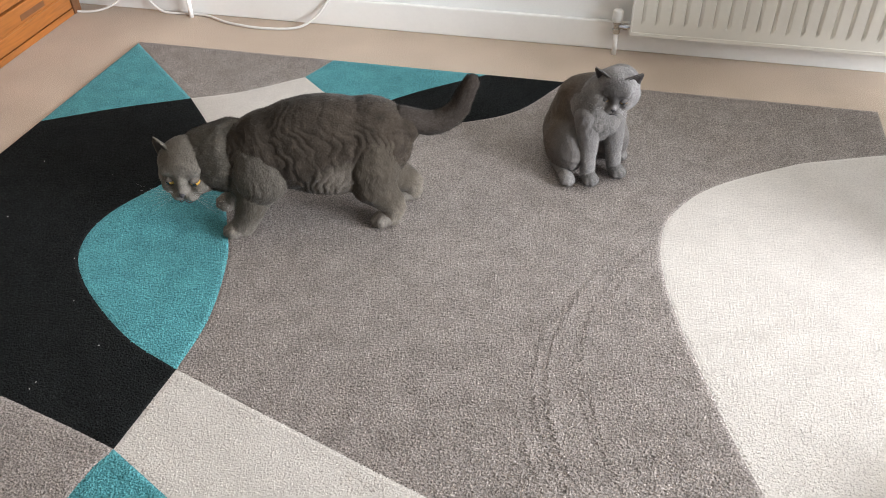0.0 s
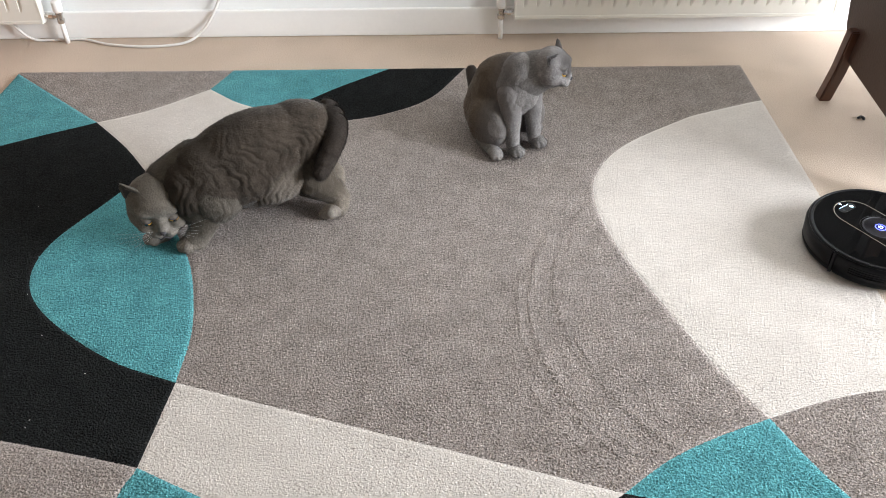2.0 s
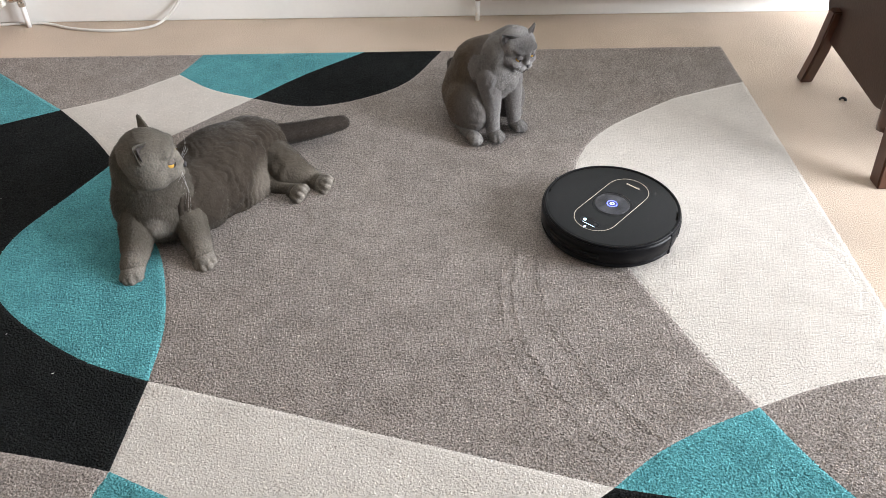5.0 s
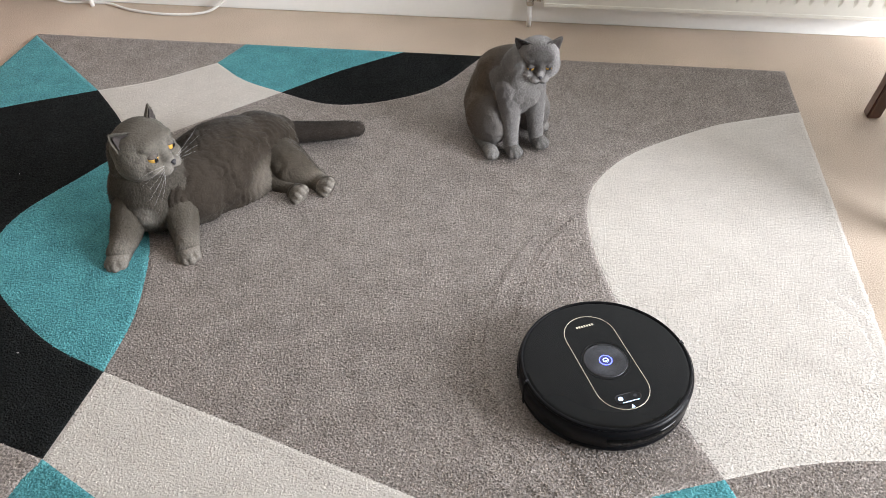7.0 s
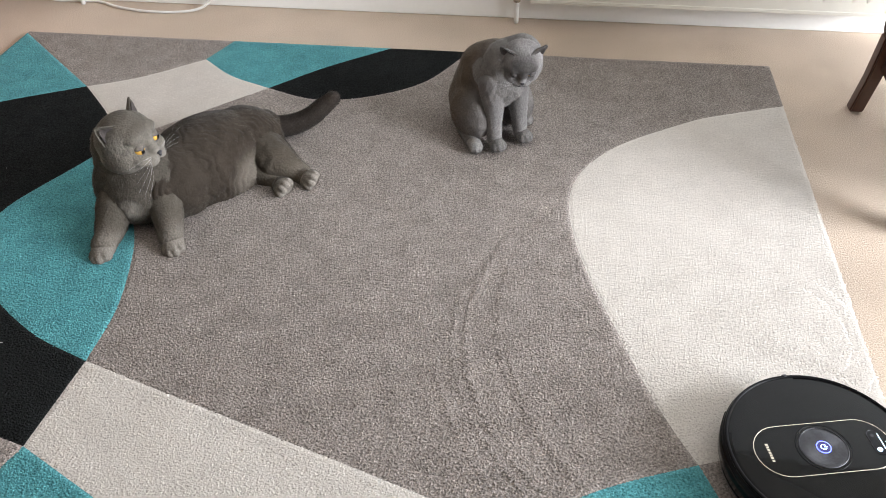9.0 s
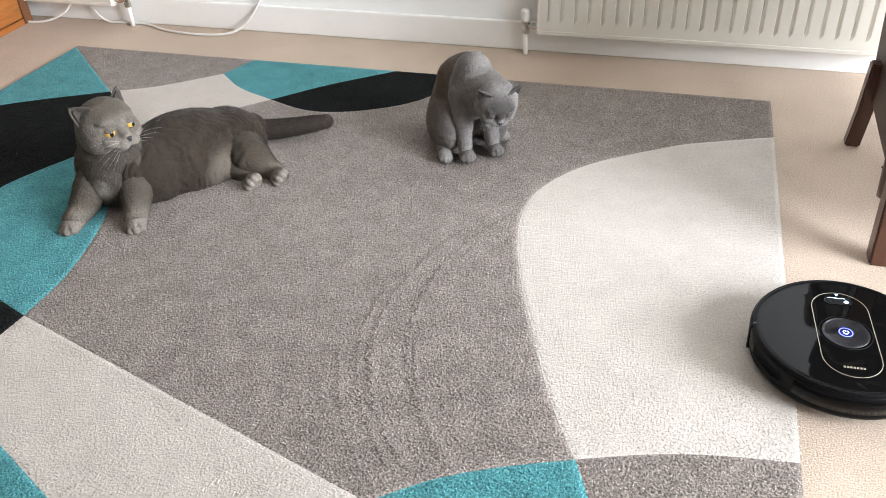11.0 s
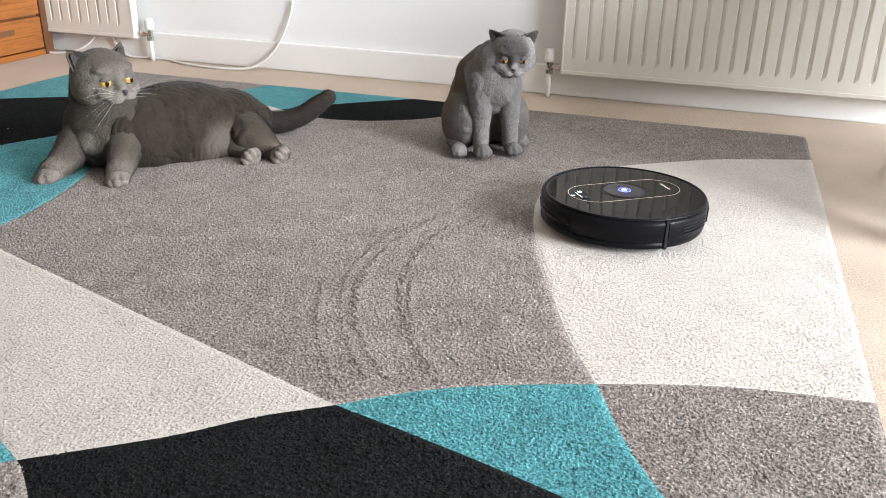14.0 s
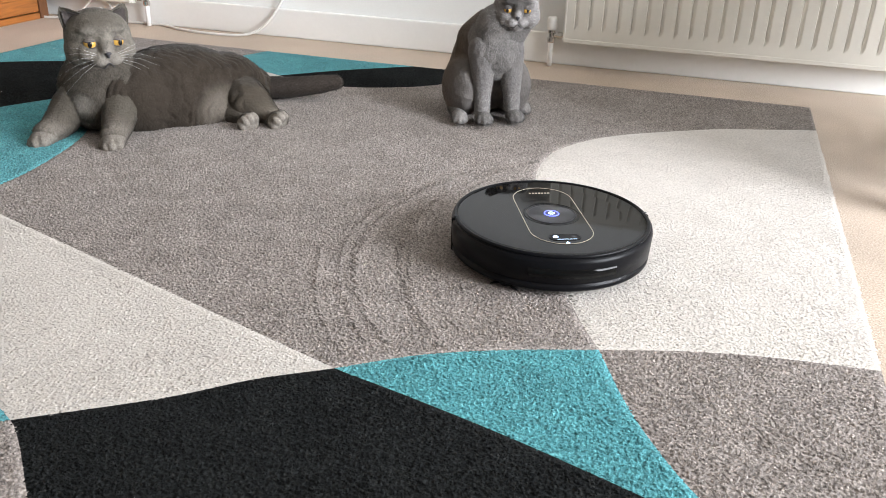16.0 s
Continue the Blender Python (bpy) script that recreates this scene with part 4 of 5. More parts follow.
def cat_head(parent, s, lid, fur_seed, coat, lid_coat, ear_coat, whisker, ear, tilt):
    """A broad round shorthair head; it looks along +x. s: size, lid: degrees by which the upper lids hang."""
    k = lambda *p: tuple(q * s for q in p)
    bm = bmesh.new()
    lump(bm, k(-0.006, 0, 0.003), k(0.047, 0.053, 0.045))
    lump(bm, k(0.014, 0, 0.020), k(0.026, 0.037, 0.021))
    for d in (-1, 1):
        lump(bm, k(0.002, d * 0.0270, -0.0165), k(0.038, 0.0290, 0.030))
        lump(bm, k(0.032, d * 0.0260, -0.0135), k(0.0165, 0.0170, 0.0130))
        lump(bm, k(0.0425, d * 0.0108, -0.0225), k(0.0160, 0.0155, 0.0125))
        lump(bm, k(0.0225, d * 0.0205, 0.0225), k(0.0160, 0.0175, 0.0078))
    lump(bm, k(0.036, 0, -0.034), k(0.015, 0.016, 0.011))
    limb(bm, [(k(0.024, 0, 0.018), 0.0150 * s), (k(0.0470, 0, -0.0080), 0.0095 * s)])
    head = furry("head", bm, coat, parent, flow=(-1, 0, 0.1), length=0.0050, density=420000, voxel=0.0028 * s, smooth=5, seed=fur_seed)
    for d in (-1, 1):
        for nm, mat, g, ahead in (("ear", ear_coat, 1.0, 0.0), ("inner_ear", M_INEAR, 0.70, 0.0010)):
            bm = bmesh.new()
            ear_leaf(bm, 0.0225 * s * g, 0.046 * s * ear * g, 0.013 * s * g, 0.0055 * s if g == 1 else 0.0028 * s, d * 0.006 * s * g)
            furry(nm, bm, mat, head, flow=(0, 0, 1), length=0.0035, density=240000, voxel=0.0014 * s, smooth=2, seed=fur_seed + 3,
                  m=pose(*k(-0.004, d * 0.038, 0.034), -d * tilt, -10, d * 24) @ Matrix.Translation(k(ahead, 0, 0)))
        eye = k(0.0322, d * 0.0215, 0.0030)
        bm = bmesh.new()
        bmesh.ops.create_uvsphere(bm, u_segments=24, v_segments=16, radius=0.0102 * s)
        part("eye", bm, M_AMBER, head, "amber eye", pose(*eye), smooth=True)
        bm = bmesh.new()
        lump(bm, (0, 0, 0), k(0.0018, 0.0034, 0.0050))
        part("pupil", bm, M_PUPIL, head, m=pose(*(Vector(eye) + Vector((math.cos(d * 0.24), math.sin(d * 0.24), 0)) * 0.0100 * s), 0, 0, d * 14), smooth=True)
        for a0, a1, tip, nm in ((26, 90, lid, "upper_eyelid"), (-90, -34, 0, "lower_eyelid")):
            bm = lathe([(0.0109 * s * math.cos(radians(a)), 0.0109 * s * math.sin(radians(a))) for a in np.linspace(a0, a1, 8)], 24)
            part(nm, bm, lid_coat, head, m=pose(*eye, -d * 4, tip, d * 14), smooth=True)
            edge = a0 if tip else a1
            q = [(0.0108 * s * math.cos(radians(edge)) * math.cos(w), 0.0108 * s * math.cos(radians(edge)) * math.sin(w), 0.0108 * s * math.sin(radians(edge))) for w in np.linspace(-1.35, 1.35, 13)]
            part("eye_rim", tube(q, 0.0008 * s, 6), M_NOSE, head, m=pose(*eye, -d * 4, tip, d * 14))
        for i in range(6):
            a = radians(-30 + 11 * i)
            root = Vector(k(0.050, d * 0.0165, -0.019 + 0.0026 * (i - 2)))
            tipw = root + Vector(k(0.018 - 0.004 * i, d * (0.058 + 0.003 * (i % 3)), 0)) + Vector((0, 0, math.sin(a) * 0.060 * s - 0.010 * s))
            midw = root.lerp(tipw, 0.5) + Vector((0.006 * s, 0, 0.007 * s))
            part("whisker", tube(spline([root, midw, tipw], 4), [whisker - whisker * 0.09 * j for j in range(9)], 4), M_WHISKER, head)
    bm = bmesh.new()
    lump(bm, k(0.0560, 0, -0.0098), k(0.0036, 0.0054, 0.0031))
    lump(bm, k(0.0570, 0, -0.0140), k(0.0028, 0.0026, 0.0032))
    part("nose", bm, M_NOSE, head, "dark grey nose", smooth=True)
    part("mouth", tube(spline([k(0.0490, -0.016, -0.0330), k(0.0570, -0.008, -0.0325), k(0.0575, 0, -0.0250), k(0.0570, 0.008, -0.0325), k(0.0490, 0.016, -0.0330)], 4), 0.0010 * s, 5), M_NOSE, head)
    return head


def cat_leg(name, parent, chain, foot, s, mat_foot, seed, coat, flow=(-0.3, 0, -1)):
    """A leg from its root at the origin down to a foot with four toes."""
    bm = bmesh.new()
    limb(bm, chain)
    leg = furry(name, bm, coat, parent, flow=flow, length=0.007, voxel=0.0042, smooth=7, folds=0.0012, seed=seed)
    bm = bmesh.new()
    lump(bm, foot, (0.027 * s, 0.0215 * s, 0.0175 * s))
    for y, x in ((-0.0145, 0.012), (-0.005, 0.020), (0.005, 0.020), (0.0145, 0.012)):
        lump(bm, (foot[0] + x * s, foot[1] + y * s, foot[2] - 0.0035 * s), (0.0125 * s, 0.0080 * s, 0.0115 * s))
    furry("paw", bm, mat_foot, leg, flow=(1, 0, -0.4), length=0.0045, voxel=0.0026, smooth=3, seed=seed + 1, label="pale grey paw")
    return leg


def aim(p0, p1, ahead):
    """A pose at p0 whose -z points at p1 and whose x keeps to 'ahead' as well as it can."""
    z = (Vector(p0) - Vector(p1)).normalized()
    x = Vector(ahead)
    x = (x - z * x.dot(z)).normalized()
    y = z.cross(x)
    return Matrix.Translation(p0) @ Matrix((x, y, z)).transposed().to_4x4()


GROUND = 0.0125
# -- the big cat: it stands, then lies down on its hip --
ROOT_A = Vector((-0.28, 0.08, GROUND))
cat_a = empty("cat", Matrix.Translation(ROOT_A), "stout blue-grey shorthair cat lying on the rug", "cat", "two grey cats")
bm = bmesh.new()
lump(bm, (0.0, 0, 0.006), (0.185, 0.099, 0.112))
lump(bm, (-0.112, 0, 0.004), (0.106, 0.092, 0.100))
lump(bm, (0.110, 0, -0.002), (0.095, 0.088, 0.096))
lump(bm, (-0.030, 0, -0.036), (0.150, 0.092, 0.082))
lump(bm, (0.165, 0, -0.006), (0.060, 0.070, 0.074))
lump(bm, (-0.190, 0, 0.030), (0.046, 0.042, 0.042))
A_TORSO = furry("torso", bm, M_BACKA, cat_a, flow=(-0.4, 0, -0.8), folds=0.0032, voxel=0.0034, smooth=14, seed=13)
bm = bmesh.new()
lump(bm, (0, 0, 0), (0.076, 0.096, 0.092))
lump(bm, (0.026, 0, -0.030), (0.060, 0.080, 0.068))
lump(bm, (0.002, 0, 0.034), (0.058, 0.066, 0.052))
for d in (-1, 1):
    lump(bm, (-0.008, d * 0.060, -0.006), (0.062, 0.046, 0.074), (d * 8, 0, 0))
A_CHEST = furry("chest", bm, M_CHESTA, cat_a, flow=(0.2, 0, -1), folds=0.0018, voxel=0.0036, smooth=8, seed=11)
bm = bmesh.new()
limb(bm, [((0, 0, 0.0), 0.058), ((0, 0, -0.040), 0.077), ((0, 0, -0.095), 0.090)])
A_NECK = furry("neck", bm, M_NECKA, cat_a, flow=(0, 0, -1), folds=0.0014, voxel=0.0042, seed=16)
A_HEAD = cat_head(cat_a, 1.31, 3, 17, M_HEADA, M_LIDA, M_NECKA, 0.00015, 0.76, 36)
FRONT = [((-0.004, 0, 0.024), 0.044), ((-0.002, 0, -0.020), 0.046), ((0.0, 0, -0.060), 0.042), ((-0.002, 0, -0.095), 0.036), ((0, 0, -0.130), 0.0295), ((0.006, 0, -0.150), 0.0275)]
HIND = [((-0.006, 0, 0.040), 0.068), ((0.010, 0, -0.004), 0.070), ((0.020, 0, -0.050), 0.056), ((0.006, 0, -0.085), 0.041), ((-0.010, 0, -0.112), 0.032), ((-0.012, 0, -0.130), 0.029), ((0.000, 0, -0.150), 0.026)]
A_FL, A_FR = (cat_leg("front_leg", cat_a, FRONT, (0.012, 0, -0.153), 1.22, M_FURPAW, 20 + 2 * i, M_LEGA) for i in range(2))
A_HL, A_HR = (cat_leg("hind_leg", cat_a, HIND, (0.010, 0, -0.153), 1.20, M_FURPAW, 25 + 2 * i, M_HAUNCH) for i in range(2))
A_TAIL = []
for i in range(6):
    bm = bmesh.new()
    r0, r1 = 0.0300 - 0.0013 * i, 0.0300 - 0.0013 * (i + 1)
    limb(bm, [((-0.012, 0, 0), r0), ((0.040, 0, 0), r1 if i < 5 else 0.0200)])
    A_TAIL.append(furry("tail", bm, M_FURDARK, cat_a, flow=(1, 0, 0), length=0.010, voxel=0.005, smooth=4, seed=30 + i))

# -- the slim cat: it sits, and turns its head --
ROOT_B = Vector((0.365, 0.385, GROUND))
cat_b = empty("cat", pose(*ROOT_B, 0, 0, -53), "slim blue-grey shorthair cat sitting upright on the rug", "cat", "two grey cats")
bm = bmesh.new()
lump(bm, (-0.035, 0, 0.075), (0.085, 0.088, 0.076))
for d in (-1, 1):
    lump(bm, (0.012, d * 0.064, 0.070), (0.072, 0.042, 0.070), (0, -12, 0))
limb(bm, [((-0.040, 0, 0.095), 0.080), ((-0.020, 0, 0.165), 0.068), ((0.020, 0, 0.205), 0.052)])
lump(bm, (0.035, 0, 0.150), (0.046, 0.052, 0.075), (0, 12, 0))
furry("body", bm, M_BODYB, cat_b, flow=(-0.5, 0, -1), length=0.0065, folds=0.002, seed=41)
bm = bmesh.new()
lump(bm, (0.062, 0, 0.158), (0.044, 0.060, 0.064), (0, 14, 0))
limb(bm, [((0.042, 0, 0.190), 0.056), ((0.058, 0, 0.225), 0.047)])
furry("chest", bm, M_FURB, cat_b, flow=(-0.2, 0, -1), length=0.006, folds=0.0032, seed=44)
bm = bmesh.new()
limb(bm, [((-0.004, 0, 0.004), 0.050), ((-0.006, 0, -0.040), 0.060), ((0, 0, -0.075), 0.066)])
B_NECK = furry("neck", bm, M_FURB, cat_b, flow=(0, 0, -1), length=0.0065, seed=42)
B_HEAD = cat_head(cat_b, 0.97, 9, 43, M_HEADB, M_LIDB, M_LIDB, 0.00008, 0.82, 50)
FRONT_B = [((-0.014, 0, 0.02), 0.034), ((-0.006, 0, -0.030), 0.0275), ((0.0, 0, -0.085), 0.0200), ((0.004, 0, -0.130), 0.0180)]
for d in (-1, 1):
    lg = cat_leg("front_leg", cat_b, FRONT_B, (0.014, 0, -0.134), 0.96, M_FURB, 45 + d, M_LEGB)
    lg.matrix_basis = pose(0.078, d * 0.036, 0.150, d * 0.6, -3, d * 5)
    bm = bmesh.new()
    limb(bm, [((-0.055, 0, 0.004), 0.018), ((0.0, 0, 0.0), 0.0165)])
    ft = furry("hind_foot", bm, M_FURB, cat_b, flow=(1, 0, -0.2), length=0.005, voxel=0.004, smooth=3, m=pose(0.062 if d < 0 else 0.020, d * 0.088, 0.016, 0, 0, d * 8), seed=48 + d)
    bm = bmesh.new()
    lump(bm, (0.012, 0, 0.001), (0.024, 0.019, 0.016))
    for y, x in ((-0.012, 0.022), (-0.004, 0.029), (0.004, 0.029), (0.012, 0.022)):
        lump(bm, (x, y, -0.004), (0.011, 0.007, 0.0105))
    furry("paw", bm, M_FURB, ft, flow=(1, 0, -0.3), length=0.004, voxel=0.0026, smooth=3, seed=52 + d, label="pale grey paw")
bm = bmesh.new()
limb(bm, [((0, 0, 0), 0.024), ((-0.09, 0.0, 0.0), 0.021), ((-0.17, -0.0, 0.0), 0.017)])
B_TAIL = furry("tail", bm, M_FURDARK, cat_b, flow=(-1, 0, 0), voxel=0.005, smooth=4, seed=50)

# rows of seconds, x, y, z, yaw, down, roll in the room
TORSO_ROWS = [(0, -0.212, 0.033, 0.204, -160, 1, 0), (0.5, -0.222, 0.031, 0.202, -158, 2, 0), (1.5, -0.235, 0.030, 0.192, -154, 4, 0), (2.0, -0.244, 0.032, 0.172, -148, 4, 2), (2.25, -0.252, 0.040, 0.150, -143, 2, 5), (2.5, -0.262, 0.056, 0.118, -136, -4, 10),
              (2.8, -0.274, 0.076, 0.090, -127, -12, 16), (3.1, -0.282, 0.085, 0.074, -120, -13, 22), (3.5, -0.285, 0.088, 0.056, -118, -9, 26), (16, -0.285, 0.088, 0.056, -118, -9, 26)]
CHEST_ROWS = [(0, -0.345, -0.012, 0.180, -160, 0, 0), (0.5, -0.352, -0.018, 0.176, -152, 0, 0), (1.5, -0.362, -0.024, 0.168, -145, 4, 0), (2.0, -0.365, -0.026, 0.150, -138, 8, 0), (2.3, -0.372, -0.028, 0.138, -128, 6, 0), (2.5, -0.380, -0.030, 0.138, -118, 2, 0),
              (2.8, -0.392, -0.036, 0.150, -98, -6, 0), (3.1, -0.396, -0.045, 0.122, -88, -10, 0), (3.5, -0.396, -0.050, 0.100, -84, -10, 0), (16, -0.396, -0.050, 0.100, -84, -10, 0)]
A_HEAD_ROWS = [(0, -0.498, -0.064, 0.172, -84, 22, 0), (0.5, -0.486, -0.070, 0.168, -78, 14, 0), (1.0, -0.478, -0.070, 0.162, -76, 18, 0), (1.5, -0.464, -0.074, 0.152, -76, 24, 0), (2.2, -0.438, -0.078, 0.126, -72, 32, 0),
               (2.45, -0.392, -0.072, 0.148, -54, 30, 0), (2.6, -0.372, -0.066, 0.168, -38, 26, 0), (2.8, -0.350, -0.056, 0.198, -14, 18, 0), (3.0, -0.312, -0.052, 0.212, 2, 16, 0), (3.15, -0.312, -0.052, 0.214, 6, 15, 0),
               (3.35, -0.352, -0.048, 0.212, 12, 14, 0), (3.6, -0.378, -0.048, 0.206, 14, 13, 0), (4.0, -0.388, -0.046, 0.202, 14, 13, 0), (6.4, -0.398, -0.046, 0.200, -8, 5, 0), (7.0, -0.398, -0.046, 0.199, -14, 5, 0), (8.0, -0.398, -0.046, 0.199, -13, 5, 0), (9.0, -0.398, -0.046, 0.199, -8, 5, 0),
               (11.5, -0.396, -0.046, 0.199, -20, 2, 0), (12.5, -0.396, -0.046, 0.200, -25, 4, 0), (13.5, -0.396, -0.046, 0.200, -24, 6, 0), (14.0, -0.396, -0.046, 0.200, -16, 6, 0), (14.5, -0.396, -0.046, 0.200, -8, 6, 0),
               (15.0, -0.396, -0.046, 0.200, -4, 6, 0), (15.5, -0.396, -0.046, 0.201, -21, 6, 0), (16, -0.396, -0.046, 0.202, -38, 6, 0)]
# where the feet stand: seconds, x, y
FL_ROWS = [(0, -0.380, -0.088), (2.4, -0.386, -0.094), (2.6, -0.360, -0.120), (2.8, -0.330, -0.160), (3.1, -0.300, -0.184), (3.5, -0.287, -0.176), (16, -0.287, -0.176)]
FR_ROWS = [(0, -0.450, 0.015), (0.35, -0.474, -0.045), (0.6, -0.476, -0.060), (2.4, -0.476, -0.065), (2.8, -0.462, -0.095), (3.05, -0.445, -0.110), (3.25, -0.440, -0.185), (3.5, -0.433, -0.215), (16, -0.433, -0.215)]
HL_ROWS = [(0, -0.045, 0.024), (2.6, -0.055, 0.030), (2.9, -0.040, 0.070), (3.5, -0.037, 0.093), (16, -0.037, 0.093)]
HR_ROWS = [(0, -0.020, 0.145), (1.5, -0.060, 0.155), (2.5, -0.080, 0.150), (2.9, -0.120, 0.085), (3.3, -0.100, 0.055), (3.5, -0.094, 0.054), (16, -0.094, 0.054)]
# the tail: seconds, yaw and rise of its base, yaw and rise of its tip
TAIL_ROWS = [(0, 18, -16, 18, 64), (0.15, 6, -14, -15, 20), (0.3, -6, -12, -70, -24), (0.45, -8, -8, -98, -12), (0.58, -4, -6, -60, 4), (0.7, 10, -4, 10, 28), (0.8, 10, -4, 15, 36), (0.9, -30, -2, -55, 0), (1.0, -75, -6, -130, -42), (1.2, -75, -6, -130, -42), (1.35, -30, -4, -55, -10), (1.5, 20, -6, 20, -4), (1.8, 12, -8, 12, 24),
             (1.92, -35, -4, -60, -5), (2.05, -78, -6, -135, -44), (2.55, -78, -6, -135, -44), (2.7, -35, 2, -65, 0), (2.85, 2, 6, 5, 18), (3.1, 6, 4, 10, 8), (3.5, 8, 4, 14, 8), (7, 4, 3, 4, 6), (8.5, 6, 3, 8, 10), (8.8, 6, 4, 14, 28), (9.0, 6, 4, 16, 38),
             (9.2, 6, 4, 14, 26), (9.6, 8, 3, 12, 8), (11.4, 14, 3, 18, 8), (12.0, 14, 4, 20, 26), (12.2, 14, 4, 20, 42), (12.5, 14, 3, 18, 4), (12.8, 14, 3, 20, 16), (13.0, 14, 4, 22, 44), (13.3, 15, 3, 20, 6), (13.8, 16, 3, 20, 46), (14.4, 16, 3, 22, 6), (15.0, 16, 2, 20, 26), (15.4, 16, 2, 20, 30), (16, 16, 3, 20, 8)]
B_HEAD_ROWS = [(0, 0.435, 0.330, 0.258, -95, 32), (0.5, 0.448, 0.330, 0.262, -70, 18), (1.0, 0.458, 0.328, 0.260, -62, 16), (1.5, 0.474, 0.326, 0.258, -34, 25), (2.0, 0.484, 0.324, 0.256, -20, 18), (2.5, 0.484, 0.324, 0.262, -8, 15),
               (3.0, 0.487, 0.322, 0.264, 0, 13), (3.5, 0.489, 0.320, 0.258, -4, 17), (4.0, 0.486, 0.312, 0.242, -34, 28), (5.2, 0.440, 0.334, 0.258, -55, 28), (6.4, 0.440, 0.335, 0.260, -78, 22), (7.0, 0.440, 0.335, 0.260, -80, 18),
               (8.0, 0.440, 0.335, 0.260, -78, 16), (8.5, 0.440, 0.333, 0.260, -82, 18), (8.9, 0.440, 0.328, 0.252, -86, 40), (9.2, 0.458, 0.300, 0.225, -55, 52), (10.2, 0.472, 0.280, 0.205, -58, 52), (11.3, 0.478, 0.268, 0.190, -62, 48), (11.6, 0.480, 0.268, 0.200, -52, 40),
               (11.9, 0.474, 0.285, 0.235, -34, 24), (12.2, 0.455, 0.320, 0.262, -58, 12), (12.5, 0.443, 0.338, 0.270, -74, 6), (12.8, 0.443, 0.336, 0.268, -72, 14), (13.0, 0.447, 0.330, 0.262, -46, 22), (13.5, 0.448, 0.325, 0.258, -42, 28),
               (14.0, 0.443, 0.332, 0.258, -70, 28), (14.5, 0.443, 0.328, 0.254, -72, 38), (15.0, 0.443, 0.333, 0.256, -74, 24), (15.5, 0.443, 0.338, 0.272, -76, 8), (16, 0.443, 0.340, 0.276, -72, 3)]


def at_time(rows, t):
    """The values of rows at t, gliding from row to row."""
    ts = [r[0] for r in rows]
    if t >= ts[-1]:
        return rows[-1][1:]
    i = max(k for k in range(len(ts)) if ts[k] <= t)
    s = (t - ts[i]) / (ts[i + 1] - ts[i])
    s = s * s * (3 - 2 * s)
    return tuple(a + (b - a) * s for a, b in zip(rows[i][1:], rows[i + 1][1:]))


def room_pose(row):
    x, y, z, yaw, down, roll = row
    return pose(x, y, z, roll, down, yaw)


def planted(body, socket, foot, length, ahead):
    """A leg whose foot stands at foot and whose root reaches towards its socket on the body."""
    root, sole = body @ Vector(socket), Vector((*foot, GROUND))
    root = sole + (root - sole).normalized() * length
    return aim(root, sole, ahead)


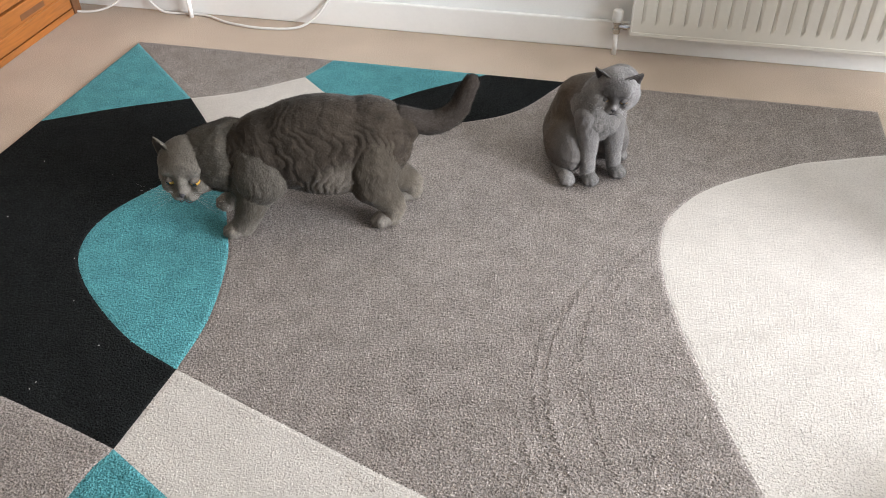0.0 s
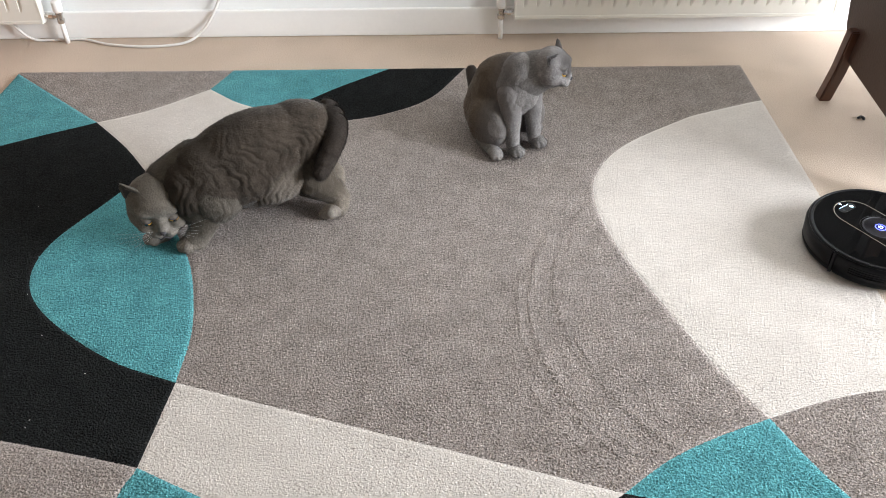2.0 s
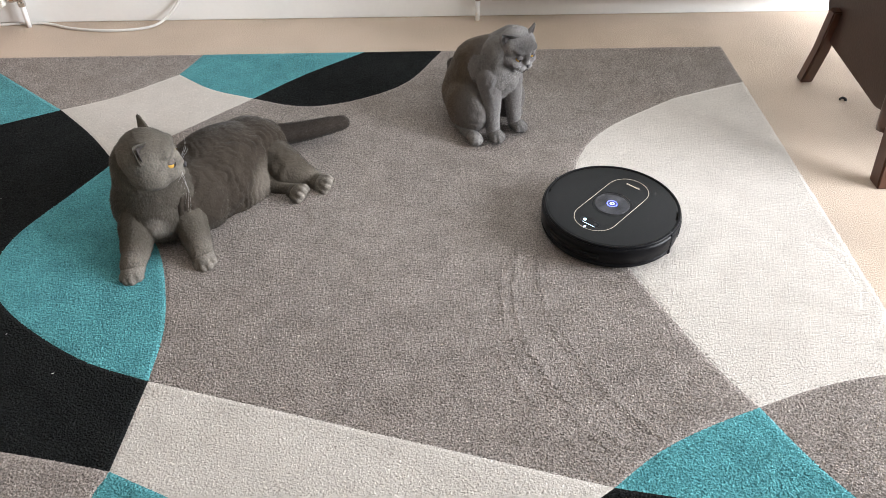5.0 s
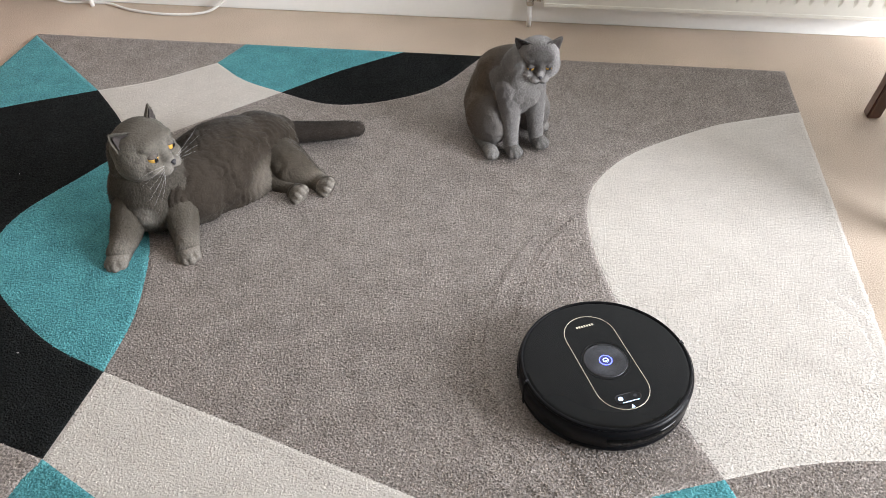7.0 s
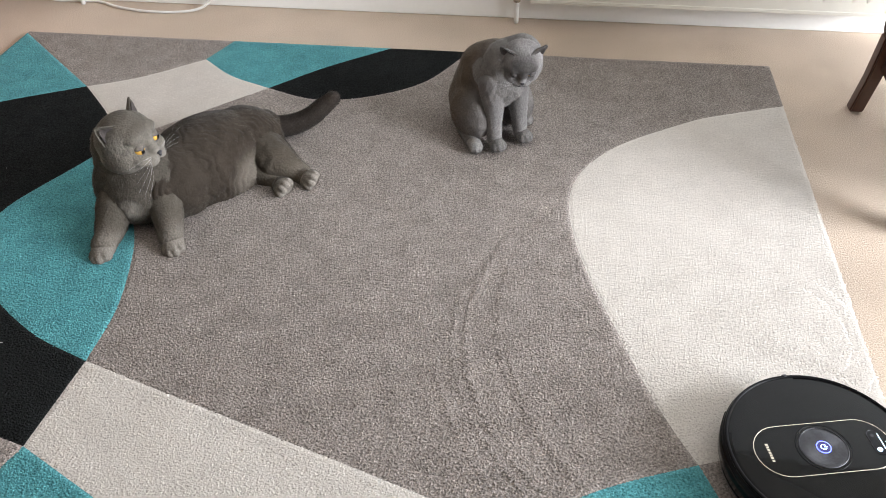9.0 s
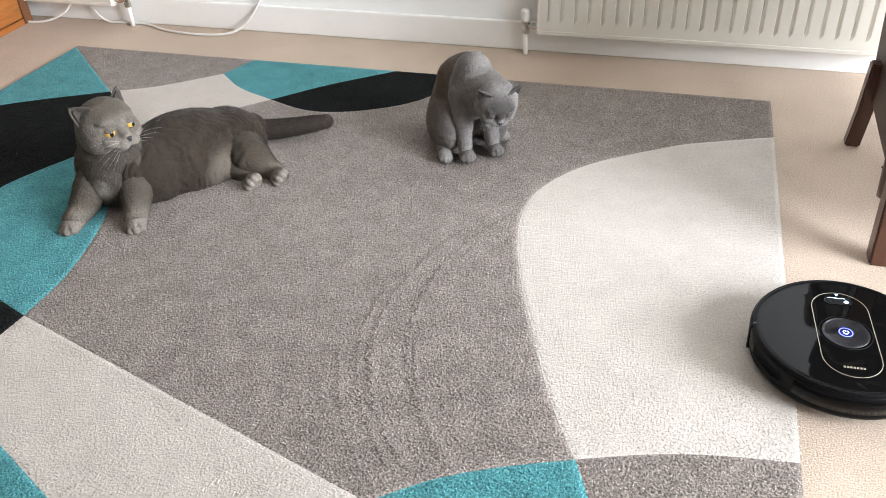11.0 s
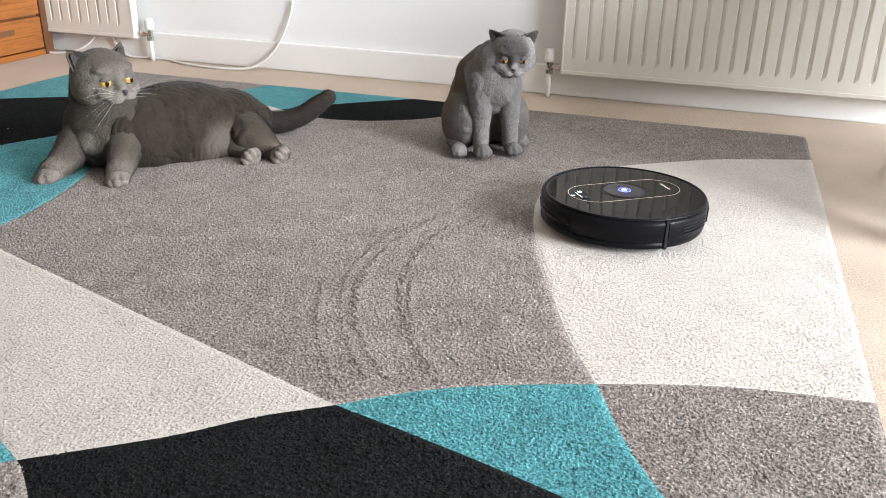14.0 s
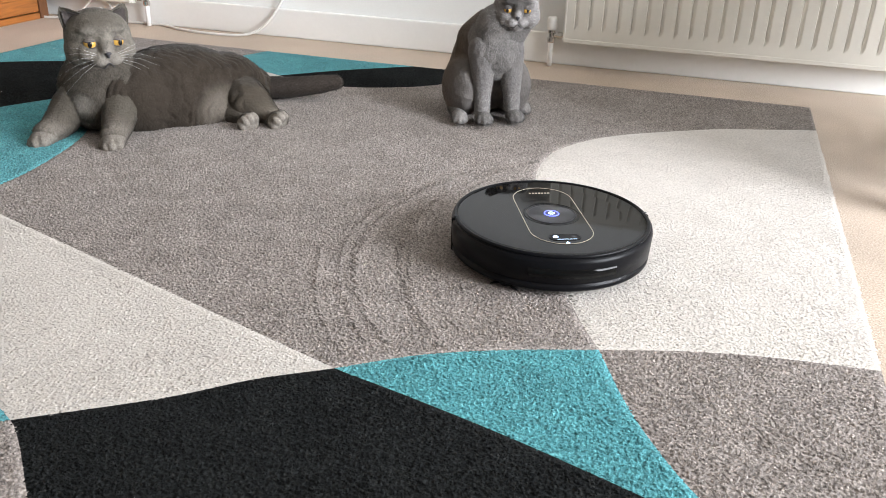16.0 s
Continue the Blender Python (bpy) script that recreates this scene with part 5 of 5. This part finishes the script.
def motions():
    walk(robot, [(t, pose(x, y, RZ, 0, 0, a)) for t, x, y, a in ROBOT_ROWS])
    # the big cat
    here = Matrix.Translation(ROOT_A).inverted()
    for ob, rows in ((A_TORSO, TORSO_ROWS), (A_CHEST, CHEST_ROWS), (A_HEAD, A_HEAD_ROWS)):
        walk(ob, [(r[0], here @ room_pose(r[1:])) for r in rows])
    times = [0, 0.2, 0.4, 0.6, 0.9, 1.2, 1.5, 1.8, 2.2, 2.4, 2.5, 2.6, 2.7, 2.8, 2.95, 3.1, 3.25, 3.5, 16]
    legs = ((A_FL, FL_ROWS, CHEST_ROWS, (0.0, 0.045, -0.010)), (A_FR, FR_ROWS, CHEST_ROWS, (0.0, -0.045, -0.010)),
            (A_HL, HL_ROWS, TORSO_ROWS, (-0.125, 0.036, -0.03)), (A_HR, HR_ROWS, TORSO_ROWS, (-0.125, -0.030, -0.04)))
    for ob, feet, body_rows, socket in legs:
        out, paws = [], []
        for t in times:
            lying = min(1, max(0, (t - 2.4) / 0.8))
            front = ob in (A_FL, A_FR)
            yaw = radians(-155 + lying * ((75 if ob == A_FL else 50) if front else 95))
            stand = (planted(room_pose(at_time(body_rows, t)), socket, at_time(feet, t), 0.168, (math.cos(yaw), math.sin(yaw), 0.1 + 0.5 * lying)))
            out.append((t, here @ stand))
            flat = math.degrees(math.atan2(stand[2][0], stand[2][2])) * (1 if front else 1 - 0.55 * lying)
            paws.append((t, Matrix.Translation((0, 0, -0.150)) @ pose(0, 0, 0, 0, flat, 0) @ Matrix.Translation((0, 0, 0.150))))
        walk(ob, out)
        walk(ob.children[0], paws)
    neck = []
    for t in sorted({r[0] for r in A_HEAD_ROWS} | {r[0] for r in CHEST_ROWS}):
        h, c = room_pose(at_time(A_HEAD_ROWS, t)), room_pose(at_time(CHEST_ROWS, t))
        neck.append((t, here @ aim(h @ Vector((-0.030, 0, -0.018)), c @ Vector((-0.02, 0, 0.01)), (-0.8, -0.5, 0.6))))
    walk(A_NECK, neck)
    tail = [[] for _ in A_TAIL]
    for t, y1, r1, y2, r2 in TAIL_ROWS:
        base = room_pose(at_time(TORSO_ROWS, t)) @ Vector((-0.205, 0, 0.045))
        base = base.lerp(Vector((-0.205, 0.285, 0.036)), min(1, max(0, (t - 2.6) / 0.7)))
        for i in range(len(A_TAIL)):
            w = min(1, max(0, (i - 0.6) / 3.4))
            yaw, rise = y1 + (y2 - y1) * w, r1 + (r2 - r1) * w
            a = pose(*base, 0, -rise, yaw)
            tail[i].append((t, here @ a))
            base = a @ Vector((0.0315, 0, 0))
    for ob, rows in zip(A_TAIL, tail):
        walk(ob, rows)
    # the slim cat
    here = pose(*ROOT_B, 0, 0, -53)
    base = here @ Vector((0.026, 0, 0.178))
    here = here.inverted()
    walk(B_HEAD, [(t, here @ pose(x, y, z, 0, down, yaw)) for t, x, y, z, yaw, down in B_HEAD_ROWS])
    walk(B_NECK, [(t, here @ aim(pose(x, y, z, 0, down, yaw) @ Vector((-0.016, 0, -0.018)), base, (0.6, -0.8, 0.5))) for t, x, y, z, yaw, down in B_HEAD_ROWS])
    low, up = pose(-0.105, 0.0, 0.026, 0, 0, -37), pose(-0.098, 0.0, 0.034, 0, 14, -30)
    walk(B_TAIL, [(0, low), (1.2, low), (1.9, up), (4.0, up), (5.5, low), (16, low)])


motions()
